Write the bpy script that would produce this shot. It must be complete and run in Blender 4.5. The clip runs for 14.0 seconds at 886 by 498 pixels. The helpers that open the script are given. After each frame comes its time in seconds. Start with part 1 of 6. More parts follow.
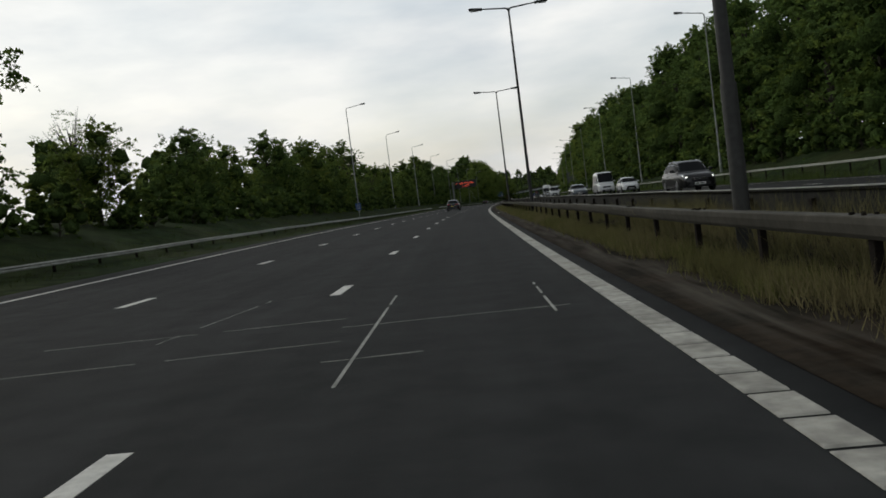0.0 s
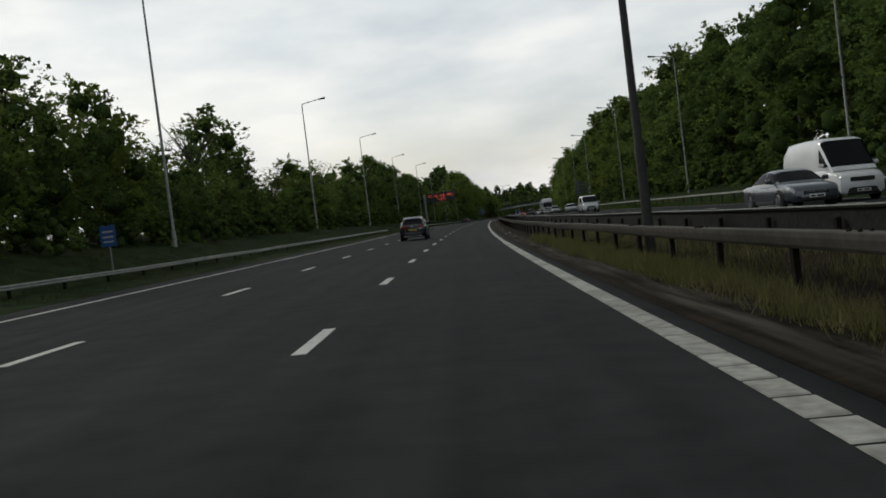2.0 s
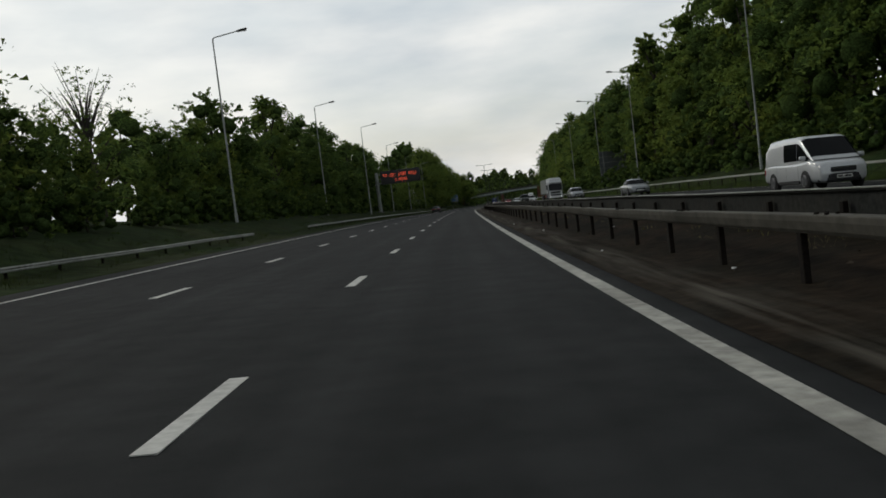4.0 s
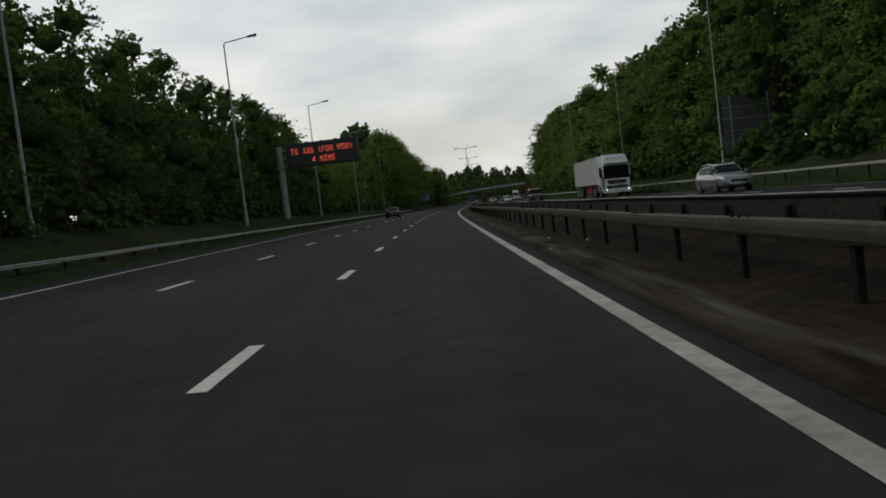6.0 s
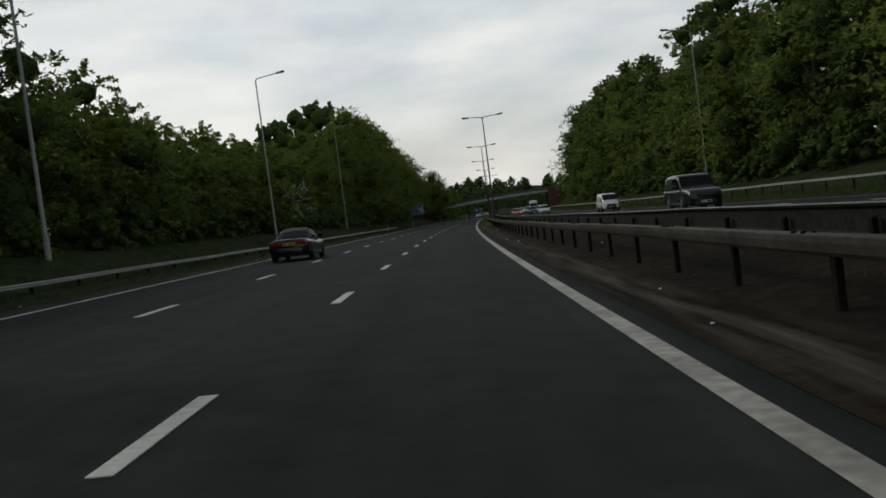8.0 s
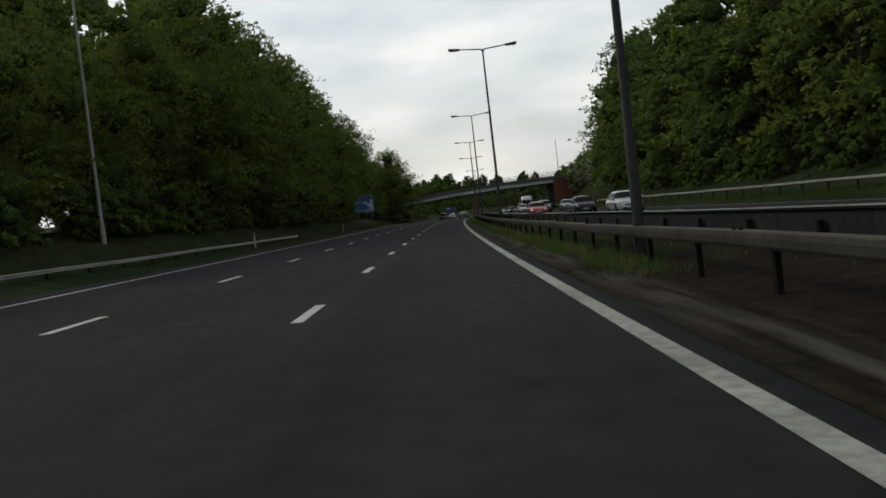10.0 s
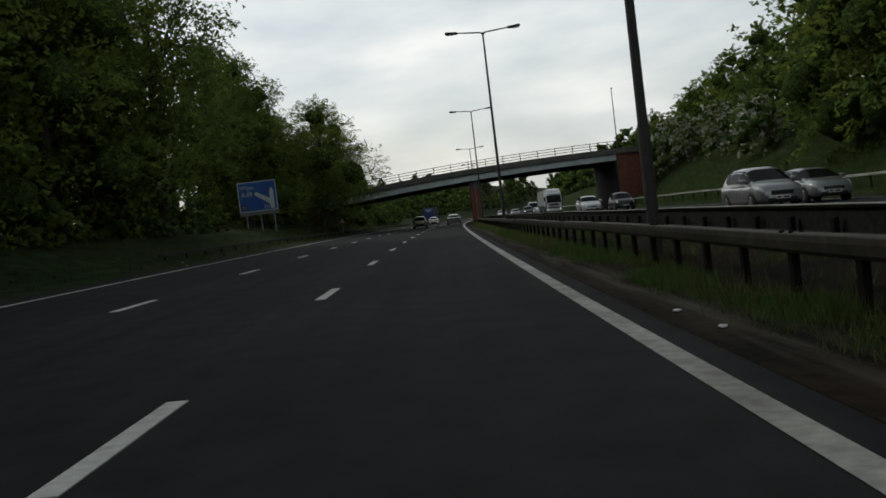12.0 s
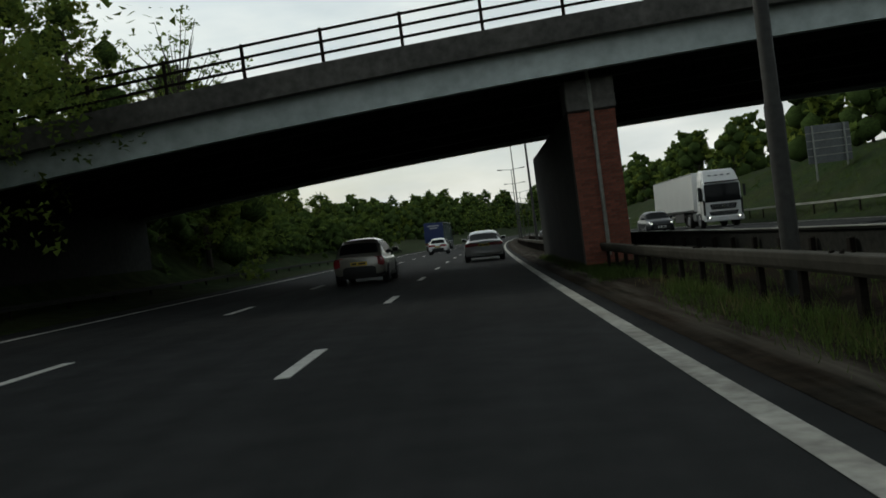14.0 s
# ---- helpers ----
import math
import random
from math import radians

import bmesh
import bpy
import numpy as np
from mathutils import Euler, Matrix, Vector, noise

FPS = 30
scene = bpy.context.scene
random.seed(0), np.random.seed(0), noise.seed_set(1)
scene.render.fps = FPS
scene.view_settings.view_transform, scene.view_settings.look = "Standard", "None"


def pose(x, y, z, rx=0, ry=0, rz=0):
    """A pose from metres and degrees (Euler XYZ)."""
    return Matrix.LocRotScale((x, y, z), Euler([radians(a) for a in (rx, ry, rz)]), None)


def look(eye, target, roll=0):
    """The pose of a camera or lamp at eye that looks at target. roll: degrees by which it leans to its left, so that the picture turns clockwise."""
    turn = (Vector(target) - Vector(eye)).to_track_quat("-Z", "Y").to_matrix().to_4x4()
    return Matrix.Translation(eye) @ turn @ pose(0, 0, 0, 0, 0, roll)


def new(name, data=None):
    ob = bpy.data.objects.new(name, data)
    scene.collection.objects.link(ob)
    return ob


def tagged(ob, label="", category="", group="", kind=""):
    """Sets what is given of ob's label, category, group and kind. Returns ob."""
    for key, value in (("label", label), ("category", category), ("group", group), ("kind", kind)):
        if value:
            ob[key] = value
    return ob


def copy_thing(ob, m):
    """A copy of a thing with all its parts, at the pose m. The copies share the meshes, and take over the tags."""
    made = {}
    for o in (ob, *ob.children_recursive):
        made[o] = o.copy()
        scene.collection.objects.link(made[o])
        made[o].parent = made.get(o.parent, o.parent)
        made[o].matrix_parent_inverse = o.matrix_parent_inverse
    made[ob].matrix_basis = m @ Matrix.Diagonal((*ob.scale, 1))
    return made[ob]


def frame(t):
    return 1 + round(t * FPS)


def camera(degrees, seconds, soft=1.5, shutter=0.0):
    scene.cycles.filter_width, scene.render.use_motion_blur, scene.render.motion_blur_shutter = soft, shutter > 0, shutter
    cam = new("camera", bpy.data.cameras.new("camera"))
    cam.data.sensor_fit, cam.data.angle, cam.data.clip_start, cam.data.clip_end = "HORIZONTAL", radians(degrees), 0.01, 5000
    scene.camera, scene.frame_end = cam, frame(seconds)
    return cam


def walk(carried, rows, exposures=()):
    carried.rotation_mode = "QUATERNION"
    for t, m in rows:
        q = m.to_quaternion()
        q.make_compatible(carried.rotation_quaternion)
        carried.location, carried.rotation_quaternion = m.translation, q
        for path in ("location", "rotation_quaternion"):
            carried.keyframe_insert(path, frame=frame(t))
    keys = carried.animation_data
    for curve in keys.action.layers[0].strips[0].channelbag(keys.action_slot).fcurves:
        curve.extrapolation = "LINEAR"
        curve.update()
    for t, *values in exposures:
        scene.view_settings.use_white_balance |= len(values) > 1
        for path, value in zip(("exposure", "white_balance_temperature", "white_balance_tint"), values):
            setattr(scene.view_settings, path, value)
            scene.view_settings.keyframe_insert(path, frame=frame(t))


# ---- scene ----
cam = camera(54.85, 14.0, soft=1.7)
PATH = [
    (0.0, pose(2.001, 15.510, 1.195, 87.337, 7.213, 1.167)),
    (0.5, pose(2.000, 32.098, 1.344, 87.595, 7.039, 1.064)),
    (1.0, pose(2.110, 48.796, 1.442, 87.788, 7.048, 0.736)),
    (1.5, pose(2.334, 65.519, 1.577, 87.926, 6.986, -0.144)),
    (2.0, pose(2.611, 82.147, 1.644, 88.317, 7.062, -0.452)),
    (2.5, pose(3.042, 98.585, 1.670, 88.339, 6.549, -0.730)),
    (3.0, pose(3.628, 115.168, 1.679, 87.772, 6.946, -1.161)),
    (3.5, pose(4.329, 132.046, 1.754, 87.269, 7.016, -1.934)),
    (4.0, pose(5.130, 148.880, 1.821, 87.306, 6.999, -2.418)),
    (4.5, pose(6.066, 165.961, 1.906, 87.281, 6.957, -3.040)),
    (5.0, pose(7.124, 183.335, 1.986, 87.182, 6.908, -3.649)),
    (5.5, pose(8.279, 201.050, 2.051, 87.090, 6.867, -4.126)),
    (6.0, pose(9.502, 219.153, 2.100, 87.022, 6.849, -4.365)),
    (6.5, pose(10.770, 237.363, 2.131, 86.967, 6.682, -4.918)),
    (7.0, pose(12.165, 255.763, 2.131, 86.933, 6.805, -5.487)),
    (7.5, pose(13.556, 274.159, 2.124, 87.257, 7.057, -5.298)),
    (8.0, pose(15.059, 292.511, 2.112, 87.991, 7.382, -4.425)),
    (8.5, pose(16.632, 310.936, 2.093, 87.945, 7.288, -4.854)),
    (9.0, pose(18.319, 329.513, 2.065, 87.862, 7.065, -5.435)),
    (9.5, pose(20.154, 348.290, 2.031, 87.788, 6.798, -6.084)),
    (10.0, pose(22.159, 367.317, 2.004, 87.752, 6.575, -6.662)),
    (10.5, pose(24.340, 386.646, 1.990, 87.753, 6.481, -7.081)),
    (11.0, pose(26.666, 406.057, 2.005, 87.574, 6.448, -7.643)),
    (11.5, pose(29.142, 425.607, 1.983, 87.768, 6.859, -7.560)),
    (12.0, pose(31.685, 445.032, 2.013, 87.876, 6.821, -8.038)),
    (12.5, pose(34.336, 464.363, 2.057, 87.845, 6.935, -8.565)),
    (13.0, pose(37.037, 483.355, 2.105, 87.905, 6.954, -8.507)),
    (13.5, pose(39.912, 502.244, 2.084, 88.356, 7.300, -7.935)),
    (14.0, pose(42.813, 521.163, 2.085, 89.377, 7.325, -6.836)),
]

walk(cam, PATH, exposures=[(0.0, 0.0, 6400, 5.5), (3.0, -0.03, 6400, 5), (6.0, -0.15, 6400, 4.8), (8.2, -0.13, 6400, 4.8), (10.3, 0.08, 6400, 4), (12.8, 0.03, 6400, 2.0), (14.0, 0.02, 6400, -1.0)])

# ---- daylight: a bright, thinly clouded evening sky, the sun veiled ahead to the left ----
SUN_ELEVATION, SUN_HEADING = radians(38), radians(44)   # heading counted from the road's first direction to the left
world = bpy.data.worlds.new("sky")
scene.world = world
world.use_nodes = True
wn, wl = world.node_tree.nodes, world.node_tree.links
wn.clear()
w_out, w_bg = wn.new("ShaderNodeOutputWorld"), wn.new("ShaderNodeBackground")
w_sky = wn.new("ShaderNodeTexSky")
w_sky.sky_type, w_sky.sun_disc = "NISHITA", False
w_sky.sun_elevation, w_sky.sun_rotation = SUN_ELEVATION, -SUN_HEADING
w_sky.air_density, w_sky.dust_density = 1.2, 3.0
w_tc, w_map = wn.new("ShaderNodeTexCoord"), wn.new("ShaderNodeMapping")
w_map.inputs["Scale"].default_value = (1.0, 1.0, 3.2)
w_n1, w_n2 = wn.new("ShaderNodeTexNoise"), wn.new("ShaderNodeTexNoise")
w_n1.inputs["Scale"].default_value, w_n1.inputs["Detail"].default_value, w_n1.inputs["Roughness"].default_value = 2.6, 6, 0.55
w_n2.inputs["Scale"].default_value, w_n2.inputs["Detail"].default_value = 5.5, 5
w_r1, w_r2 = wn.new("ShaderNodeValToRGB"), wn.new("ShaderNodeValToRGB")
w_r1.color_ramp.elements[0].position, w_r1.color_ramp.elements[1].position = 0.30, 0.62
w_r1.color_ramp.elements[0].color, w_r1.color_ramp.elements[1].color = (0.5, 0.5, 0.5, 1), (1, 1, 1, 1)
w_r2.color_ramp.elements[0].position, w_r2.color_ramp.elements[1].position = 0.32, 0.68
w_r2.color_ramp.elements[0].color, w_r2.color_ramp.elements[1].color = (5.7, 6.0, 6.5, 1), (8.3, 8.2, 8.25, 1)
w_mix = wn.new("ShaderNodeMixRGB")
# the cloud is brightest about the veiled sun and dims away from it
w_dot, w_fall, w_mul = wn.new("ShaderNodeVectorMath"), wn.new("ShaderNodeMapRange"), wn.new("ShaderNodeMixRGB")
w_dot.operation = "DOT_PRODUCT"
w_dot.inputs[1].default_value = (-math.sin(radians(20)) * math.cos(radians(10)), math.cos(radians(20)) * math.cos(radians(10)), math.sin(radians(10)))
for key, value in (("From Min", -0.3), ("From Max", 1.0), ("To Min", 0.95), ("To Max", 1.10)):
    w_fall.inputs[key].default_value = value
w_mul.blend_type = "MULTIPLY"
w_mul.inputs["Fac"].default_value = 1.0
wl.new(w_tc.outputs["Generated"], w_map.inputs["Vector"])
for n_, r_ in ((w_n1, w_r1), (w_n2, w_r2)):
    wl.new(w_map.outputs["Vector"], n_.inputs["Vector"])
    wl.new(n_.outputs["Fac"], r_.inputs["Fac"])
wl.new(w_r1.outputs["Color"], w_mix.inputs["Fac"])
wl.new(w_sky.outputs["Color"], w_mix.inputs["Color1"])
wl.new(w_r2.outputs["Color"], w_mix.inputs["Color2"])
wl.new(w_tc.outputs["Generated"], w_dot.inputs[0])
wl.new(w_dot.outputs["Value"], w_fall.inputs["Value"])
# and dims towards the zenith
w_sep, w_zen, w_both = wn.new("ShaderNodeSeparateXYZ"), wn.new("ShaderNodeMapRange"), wn.new("ShaderNodeMath")
wl.new(w_tc.outputs["Generated"], w_sep.inputs[0])
wl.new(w_sep.outputs["Z"], w_zen.inputs["Value"])
for key, value in (("From Min", 0.22), ("From Max", 0.9), ("To Min", 1.0), ("To Max", 0.4)):
    w_zen.inputs[key].default_value = value
w_both.operation = "MULTIPLY"
wl.new(w_fall.outputs["Result"], w_both.inputs[0])
wl.new(w_zen.outputs["Result"], w_both.inputs[1])
# a faint rose tone low down, bluer higher up
w_tone, w_tm = wn.new("ShaderNodeValToRGB"), wn.new("ShaderNodeMixRGB")
w_tone.color_ramp.elements[0].position, w_tone.color_ramp.elements[1].position = 0.06, 0.42
w_tone.color_ramp.elements[0].color, w_tone.color_ramp.elements[1].color = (1.0, 0.96, 0.925, 1), (0.965, 0.98, 0.98, 1)
w_tm.blend_type = "MULTIPLY"
w_tm.inputs["Fac"].default_value = 1.0
wl.new(w_sep.outputs["Z"], w_tone.inputs["Fac"])
wl.new(w_mix.outputs["Color"], w_tm.inputs["Color1"])
wl.new(w_tone.outputs["Color"], w_tm.inputs["Color2"])
wl.new(w_tm.outputs["Color"], w_mul.inputs["Color1"])
wl.new(w_both.outputs["Value"], w_mul.inputs["Color2"])
wl.new(w_mul.outputs["Color"], w_bg.inputs["Color"])
w_bg.inputs["Strength"].default_value = 0.108
wl.new(w_bg.outputs["Background"], w_out.inputs["Surface"])

sun = new("sun", bpy.data.lights.new("sun", "SUN"))
sun.data.energy, sun.data.angle, sun.data.color = 0.75, radians(14), (1.0, 0.94, 0.85)
sun.matrix_world = look((0, 0, 50), Vector((0, 0, 50)) - Vector((-math.sin(SUN_HEADING) * math.cos(SUN_ELEVATION), math.cos(SUN_HEADING) * math.cos(SUN_ELEVATION), math.sin(SUN_ELEVATION))))


# ---- the road's line: curvature and slope along it; s runs along, x to the right of the lane line between the two fast lanes ----
KNOTS = [-20 + 60 * i for i in range(12)]
BEND = [-0.341, -0.236, -0.421, -0.373, -0.079, -0.288, -0.402, -0.247, -0.328, -0.322, -0.404, -0.4]
SLOPE = [0.507, 0.81, 0.158, 0.498, 0.215, -0.051, -0.159, -0.01, 0.281, -0.206, -0.439, -0.378]
FALL = 0.03                                      # crossfall, down to the right
S_AX = np.arange(-160.0, 2600.0, 2.0)
_k, _g = np.interp(S_AX, KNOTS, BEND) / 1000, np.interp(S_AX, KNOTS, SLOPE) / 100
_k[S_AX > 900] *= 0.4
_g[S_AX < -20] = 0
TH = np.concatenate([[0], np.cumsum(_k[1:] + _k[:-1])])
TH -= np.interp(0, S_AX, TH)
_h = (TH[1:] + TH[:-1]) / 2
RX, RY = np.concatenate([[0], np.cumsum(-2 * np.sin(_h))]), np.concatenate([[0], np.cumsum(2 * np.cos(_h))])
RZ = np.concatenate([[0], np.cumsum(_g[1:] + _g[:-1])])
RX -= np.interp(0, S_AX, RX)
RY -= np.interp(0, S_AX, RY)
RZ -= np.interp(0, S_AX, RZ)


def P(s, x, z=0.0):
    t = float(np.interp(s, S_AX, TH))
    return Vector((float(np.interp(s, S_AX, RX)) + x * math.cos(t), float(np.interp(s, S_AX, RY)) + x * math.sin(t), float(np.interp(s, S_AX, RZ)) + z - FALL * min(26.0, max(-16.0, x))))


def at(s, x, z=0.0, turn=0.0, lean=False):
    """A pose on the road's line, y along it; lean: with the crossfall."""
    m = Matrix.Translation(P(s, x, z)) @ Matrix.Rotation(float(np.interp(s, S_AX, TH)), 4, "Z")
    if lean:
        m = m @ Matrix.Rotation(math.atan(FALL), 4, "Y")
    return m @ Matrix.Rotation(radians(turn), 4, "Z")


LINE_L, LINE_B, LINE_R = -7.44, -3.55, 3.42      # edge line, lane line, median edge line
OPP_L, OPP_R = 7.9, 19.6                         # the other carriageway


def opp_z(x, s=0.0):
    """Height of the other carriageway; it lies a little lower towards the bridge."""
    return 0.42 + 0.004 * (x - OPP_L) - float(np.interp(s, [290, 400], [0.0, 0.16]))


def smooth(a, b, v):
    u = min(1.0, max(0.0, (v - a) / (b - a)))
    return u * u * (3 - 2 * u)


def ground_z(s, x):
    """Height of the bare ground beside and between the carriageways."""
    if x <= -8.4:
        z = float(np.interp(x, [-700, -60, -30, -19, -13.5, -11.0, -9.6, -8.4], [6, 3.2, 2.6, 2.1, 1.1, 0.22, 0.06, -0.02]))
    elif x <= LINE_R + 0.25:
        z = -0.25
    elif x < OPP_L - 0.2:
        z = float(np.interp(x, [LINE_R + 0.25, 4.4, 5.1, 6.4, OPP_L - 0.2], [-0.015, 0.03, 0.06, 0.28, 0.36]))
    elif x <= OPP_R + 0.9:
        z = 0.1
    else:
        z = float(np.interp(x, [20.5, 21.5, 23.0, 26, 32, 60, 700], [0.42, 0.55, 1.3, 2.1, 3.2, 5.4, 9.0]))
        b = smooth(455, 530, s) * (1 - 0.5 * smooth(558, 578, s))
        z += b * float(np.interp(x, [24, 27, 34, 60, 200], [0, 1.3, 4.5, 6.0, 3.0]))
    if x < -14:
        z += smooth(680, 1000, s) * float(np.interp(x, [-260, -60, -26, -14], [22, 11, 3.5, 0]))
    elif x > 24:
        z += smooth(720, 1000, s) * float(np.interp(x, [24, 45, 120], [0, 6, 10]))
    z += 15 * smooth(1090, 1260, s)                            # a wooded rise closes the valley
    m = math.exp(-(max(0.0, abs(s - 554) - 9) / 9.0) ** 2)     # the embankments that carry the bridge's road
    if x < -12.0:
        z += m * (4.6 - z) * smooth(-12.0, -17.0, x) * 0.98 if z < 4.6 else 0
    elif x > 22.0:
        z += m * (6.3 - z) * smooth(25.2, 29.5, x) if z < 6.3 else 0
    return z


# ---- materials ----
def material(name, base, rough=0.8, metal=0.0, var=0.25, scale=3.0, bump=0.0, bscale=40.0, coat=0.0, second=None, island=0.0, random_obj=0.0, spec=0.5, coord="Object"):
    """A surface with tone variation at a large and a small scale, and fine relief."""
    m = bpy.data.materials.new(name)
    m.use_nodes = True
    n, l = m.node_tree.nodes, m.node_tree.links
    b = n["Principled BSDF"]
    b.inputs["Roughness"].default_value, b.inputs["Metallic"].default_value = rough, metal
    b.inputs["Coat Weight"].default_value, b.inputs["Coat Roughness"].default_value = coat, 0.06
    b.inputs["Specular IOR Level"].default_value = spec
    tc = n.new("ShaderNodeTexCoord")
    big, small = n.new("ShaderNodeTexNoise"), n.new("ShaderNodeTexNoise")
    big.inputs["Scale"].default_value, big.inputs["Detail"].default_value = scale, 5
    small.inputs["Scale"].default_value, small.inputs["Detail"].default_value = scale * 9.3, 4
    l.new(tc.outputs[coord], big.inputs["Vector"])
    l.new(tc.outputs[coord], small.inputs["Vector"])
    mix = n.new("ShaderNodeMixRGB")
    sec = second or tuple(c * (1 - var) for c in base)
    mix.inputs["Color1"].default_value, mix.inputs["Color2"].default_value = (*base, 1), (*sec, 1)
    ramp = n.new("ShaderNodeValToRGB")
    ramp.color_ramp.elements[0].position, ramp.color_ramp.elements[1].position = 0.36, 0.66
    l.new(big.outputs["Fac"], ramp.inputs["Fac"])
    l.new(ramp.outputs["Color"], mix.inputs["Fac"])
    hsv = n.new("ShaderNodeHueSaturation")
    l.new(mix.outputs["Color"], hsv.inputs["Color"])
    mp = n.new("ShaderNodeMapRange")
    mp.inputs["To Min"].default_value, mp.inputs["To Max"].default_value = 1 - var * 0.8, 1 + var * 0.8
    mp.inputs["From Min"].default_value, mp.inputs["From Max"].default_value = 0.3, 0.7
    l.new(small.outputs["Fac"], mp.inputs["Value"])
    last = mp.outputs["Result"]
    if island or random_obj:
        src = n.new("ShaderNodeNewGeometry").outputs["Random Per Island"] if island else n.new("ShaderNodeObjectInfo").outputs["Random"]
        k = island or random_obj
        m2 = n.new("ShaderNodeMapRange")
        m2.inputs["To Min"].default_value, m2.inputs["To Max"].default_value = 1 - k, 1 + k
        l.new(src, m2.inputs["Value"])
        mul = n.new("ShaderNodeMath")
        mul.operation = "MULTIPLY"
        l.new(last, mul.inputs[0])
        l.new(m2.outputs["Result"], mul.inputs[1])
        last = mul.outputs["Value"]
    l.new(last, hsv.inputs["Value"])
    l.new(hsv.outputs["Color"], b.inputs["Base Color"])
    if bump:
        bn, bp = n.new("ShaderNodeTexNoise"), n.new("ShaderNodeBump")
        bn.inputs["Scale"].default_value, bn.inputs["Detail"].default_value = bscale, 6
        bp.inputs["Strength"].default_value, bp.inputs["Distance"].default_value = bump, 0.02
        l.new(tc.outputs[coord], bn.inputs["Vector"])
        l.new(bn.outputs["Fac"], bp.inputs["Height"])
        l.new(bp.outputs["Normal"], b.inputs["Normal"])
    return m


def leaf_material(name, base, second):
    m = material(name, base, 0.85, var=0.25, scale=0.35, second=second, island=0.22, random_obj=0.25, spec=0.08)
    n, l = m.node_tree.nodes, m.node_tree.links
    b = n["Principled BSDF"]
    tr, ad = n.new("ShaderNodeBsdfTranslucent"), n.new("ShaderNodeMixShader")
    ad.inputs["Fac"].default_value = 0.5
    l.new(b.inputs["Base Color"].links[0].from_socket, tr.inputs["Color"])
    out = n["Material Output"]
    l.new(b.outputs["BSDF"], ad.inputs[1])
    l.new(tr.outputs["BSDF"], ad.inputs[2])
    l.new(ad.outputs["Shader"], out.inputs["Surface"])
    return m


def glow(name, colour, strength):
    m = bpy.data.materials.new(name)
    m.use_nodes = True
    b = m.node_tree.nodes["Principled BSDF"]
    b.inputs["Base Color"].default_value = (*colour, 1)
    b.inputs["Emission Color"].default_value, b.inputs["Emission Strength"].default_value = (*colour, 1), strength
    return m


def asphalt_material():
    """Worn black top: aggregate, paler wheel tracks along the lanes, long stains."""
    m = material("asphalt", (0.026, 0.027, 0.0275), 0.92, var=0.28, scale=0.22, bump=0.35, bscale=120.0, second=(0.02, 0.021, 0.0213), coord="UV", spec=0.1)
    n, l = m.node_tree.nodes, m.node_tree.links
    tc = n.new("ShaderNodeTexCoord")
    mp = n.new("ShaderNodeMapping")
    mp.inputs["Scale"].default_value = (1.7, 0.02, 1)
    st = n.new("ShaderNodeTexNoise")
    st.inputs["Scale"].default_value, st.inputs["Detail"].default_value = 1.0, 3
    l.new(tc.outputs["UV"], mp.inputs["Vector"])
    l.new(mp.outputs["Vector"], st.inputs["Vector"])
    hsv = [q for q in n if q.bl_idname == "ShaderNodeHueSaturation"][0]
    old = hsv.inputs["Value"].links[0].from_socket
    mr, mul = n.new("ShaderNodeMapRange"), n.new("ShaderNodeMath")
    mr.inputs["From Min"].default_value, mr.inputs["From Max"].default_value = 0.3, 0.7
    mr.inputs["To Min"].default_value, mr.inputs["To Max"].default_value = 0.78, 1.25
    mul.operation = "MULTIPLY"
    l.new(st.outputs["Fac"], mr.inputs["Value"])
    l.new(old, mul.inputs[0])
    l.new(mr.outputs["Result"], mul.inputs[1])
    l.new(mul.outputs["Value"], hsv.inputs["Value"])
    return m


ASPHALT = asphalt_material()
PAINT = material("road_paint", (0.62, 0.61, 0.57), 0.75, var=0.22, scale=1.1, second=(0.45, 0.44, 0.41), bump=0.3, bscale=60)
EDGEPAINT = material("dirty_edge_paint", (0.40, 0.39, 0.35), 0.8, var=0.35, scale=0.9, second=(0.25, 0.24, 0.21), bump=0.3, bscale=60)
SOIL = material("soil", (0.036, 0.028, 0.02), 0.95, var=0.4, scale=0.5, second=(0.06, 0.05, 0.036), island=0.5, spec=0.1)
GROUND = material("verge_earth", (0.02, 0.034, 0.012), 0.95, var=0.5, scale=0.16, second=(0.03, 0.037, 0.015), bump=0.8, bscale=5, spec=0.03)
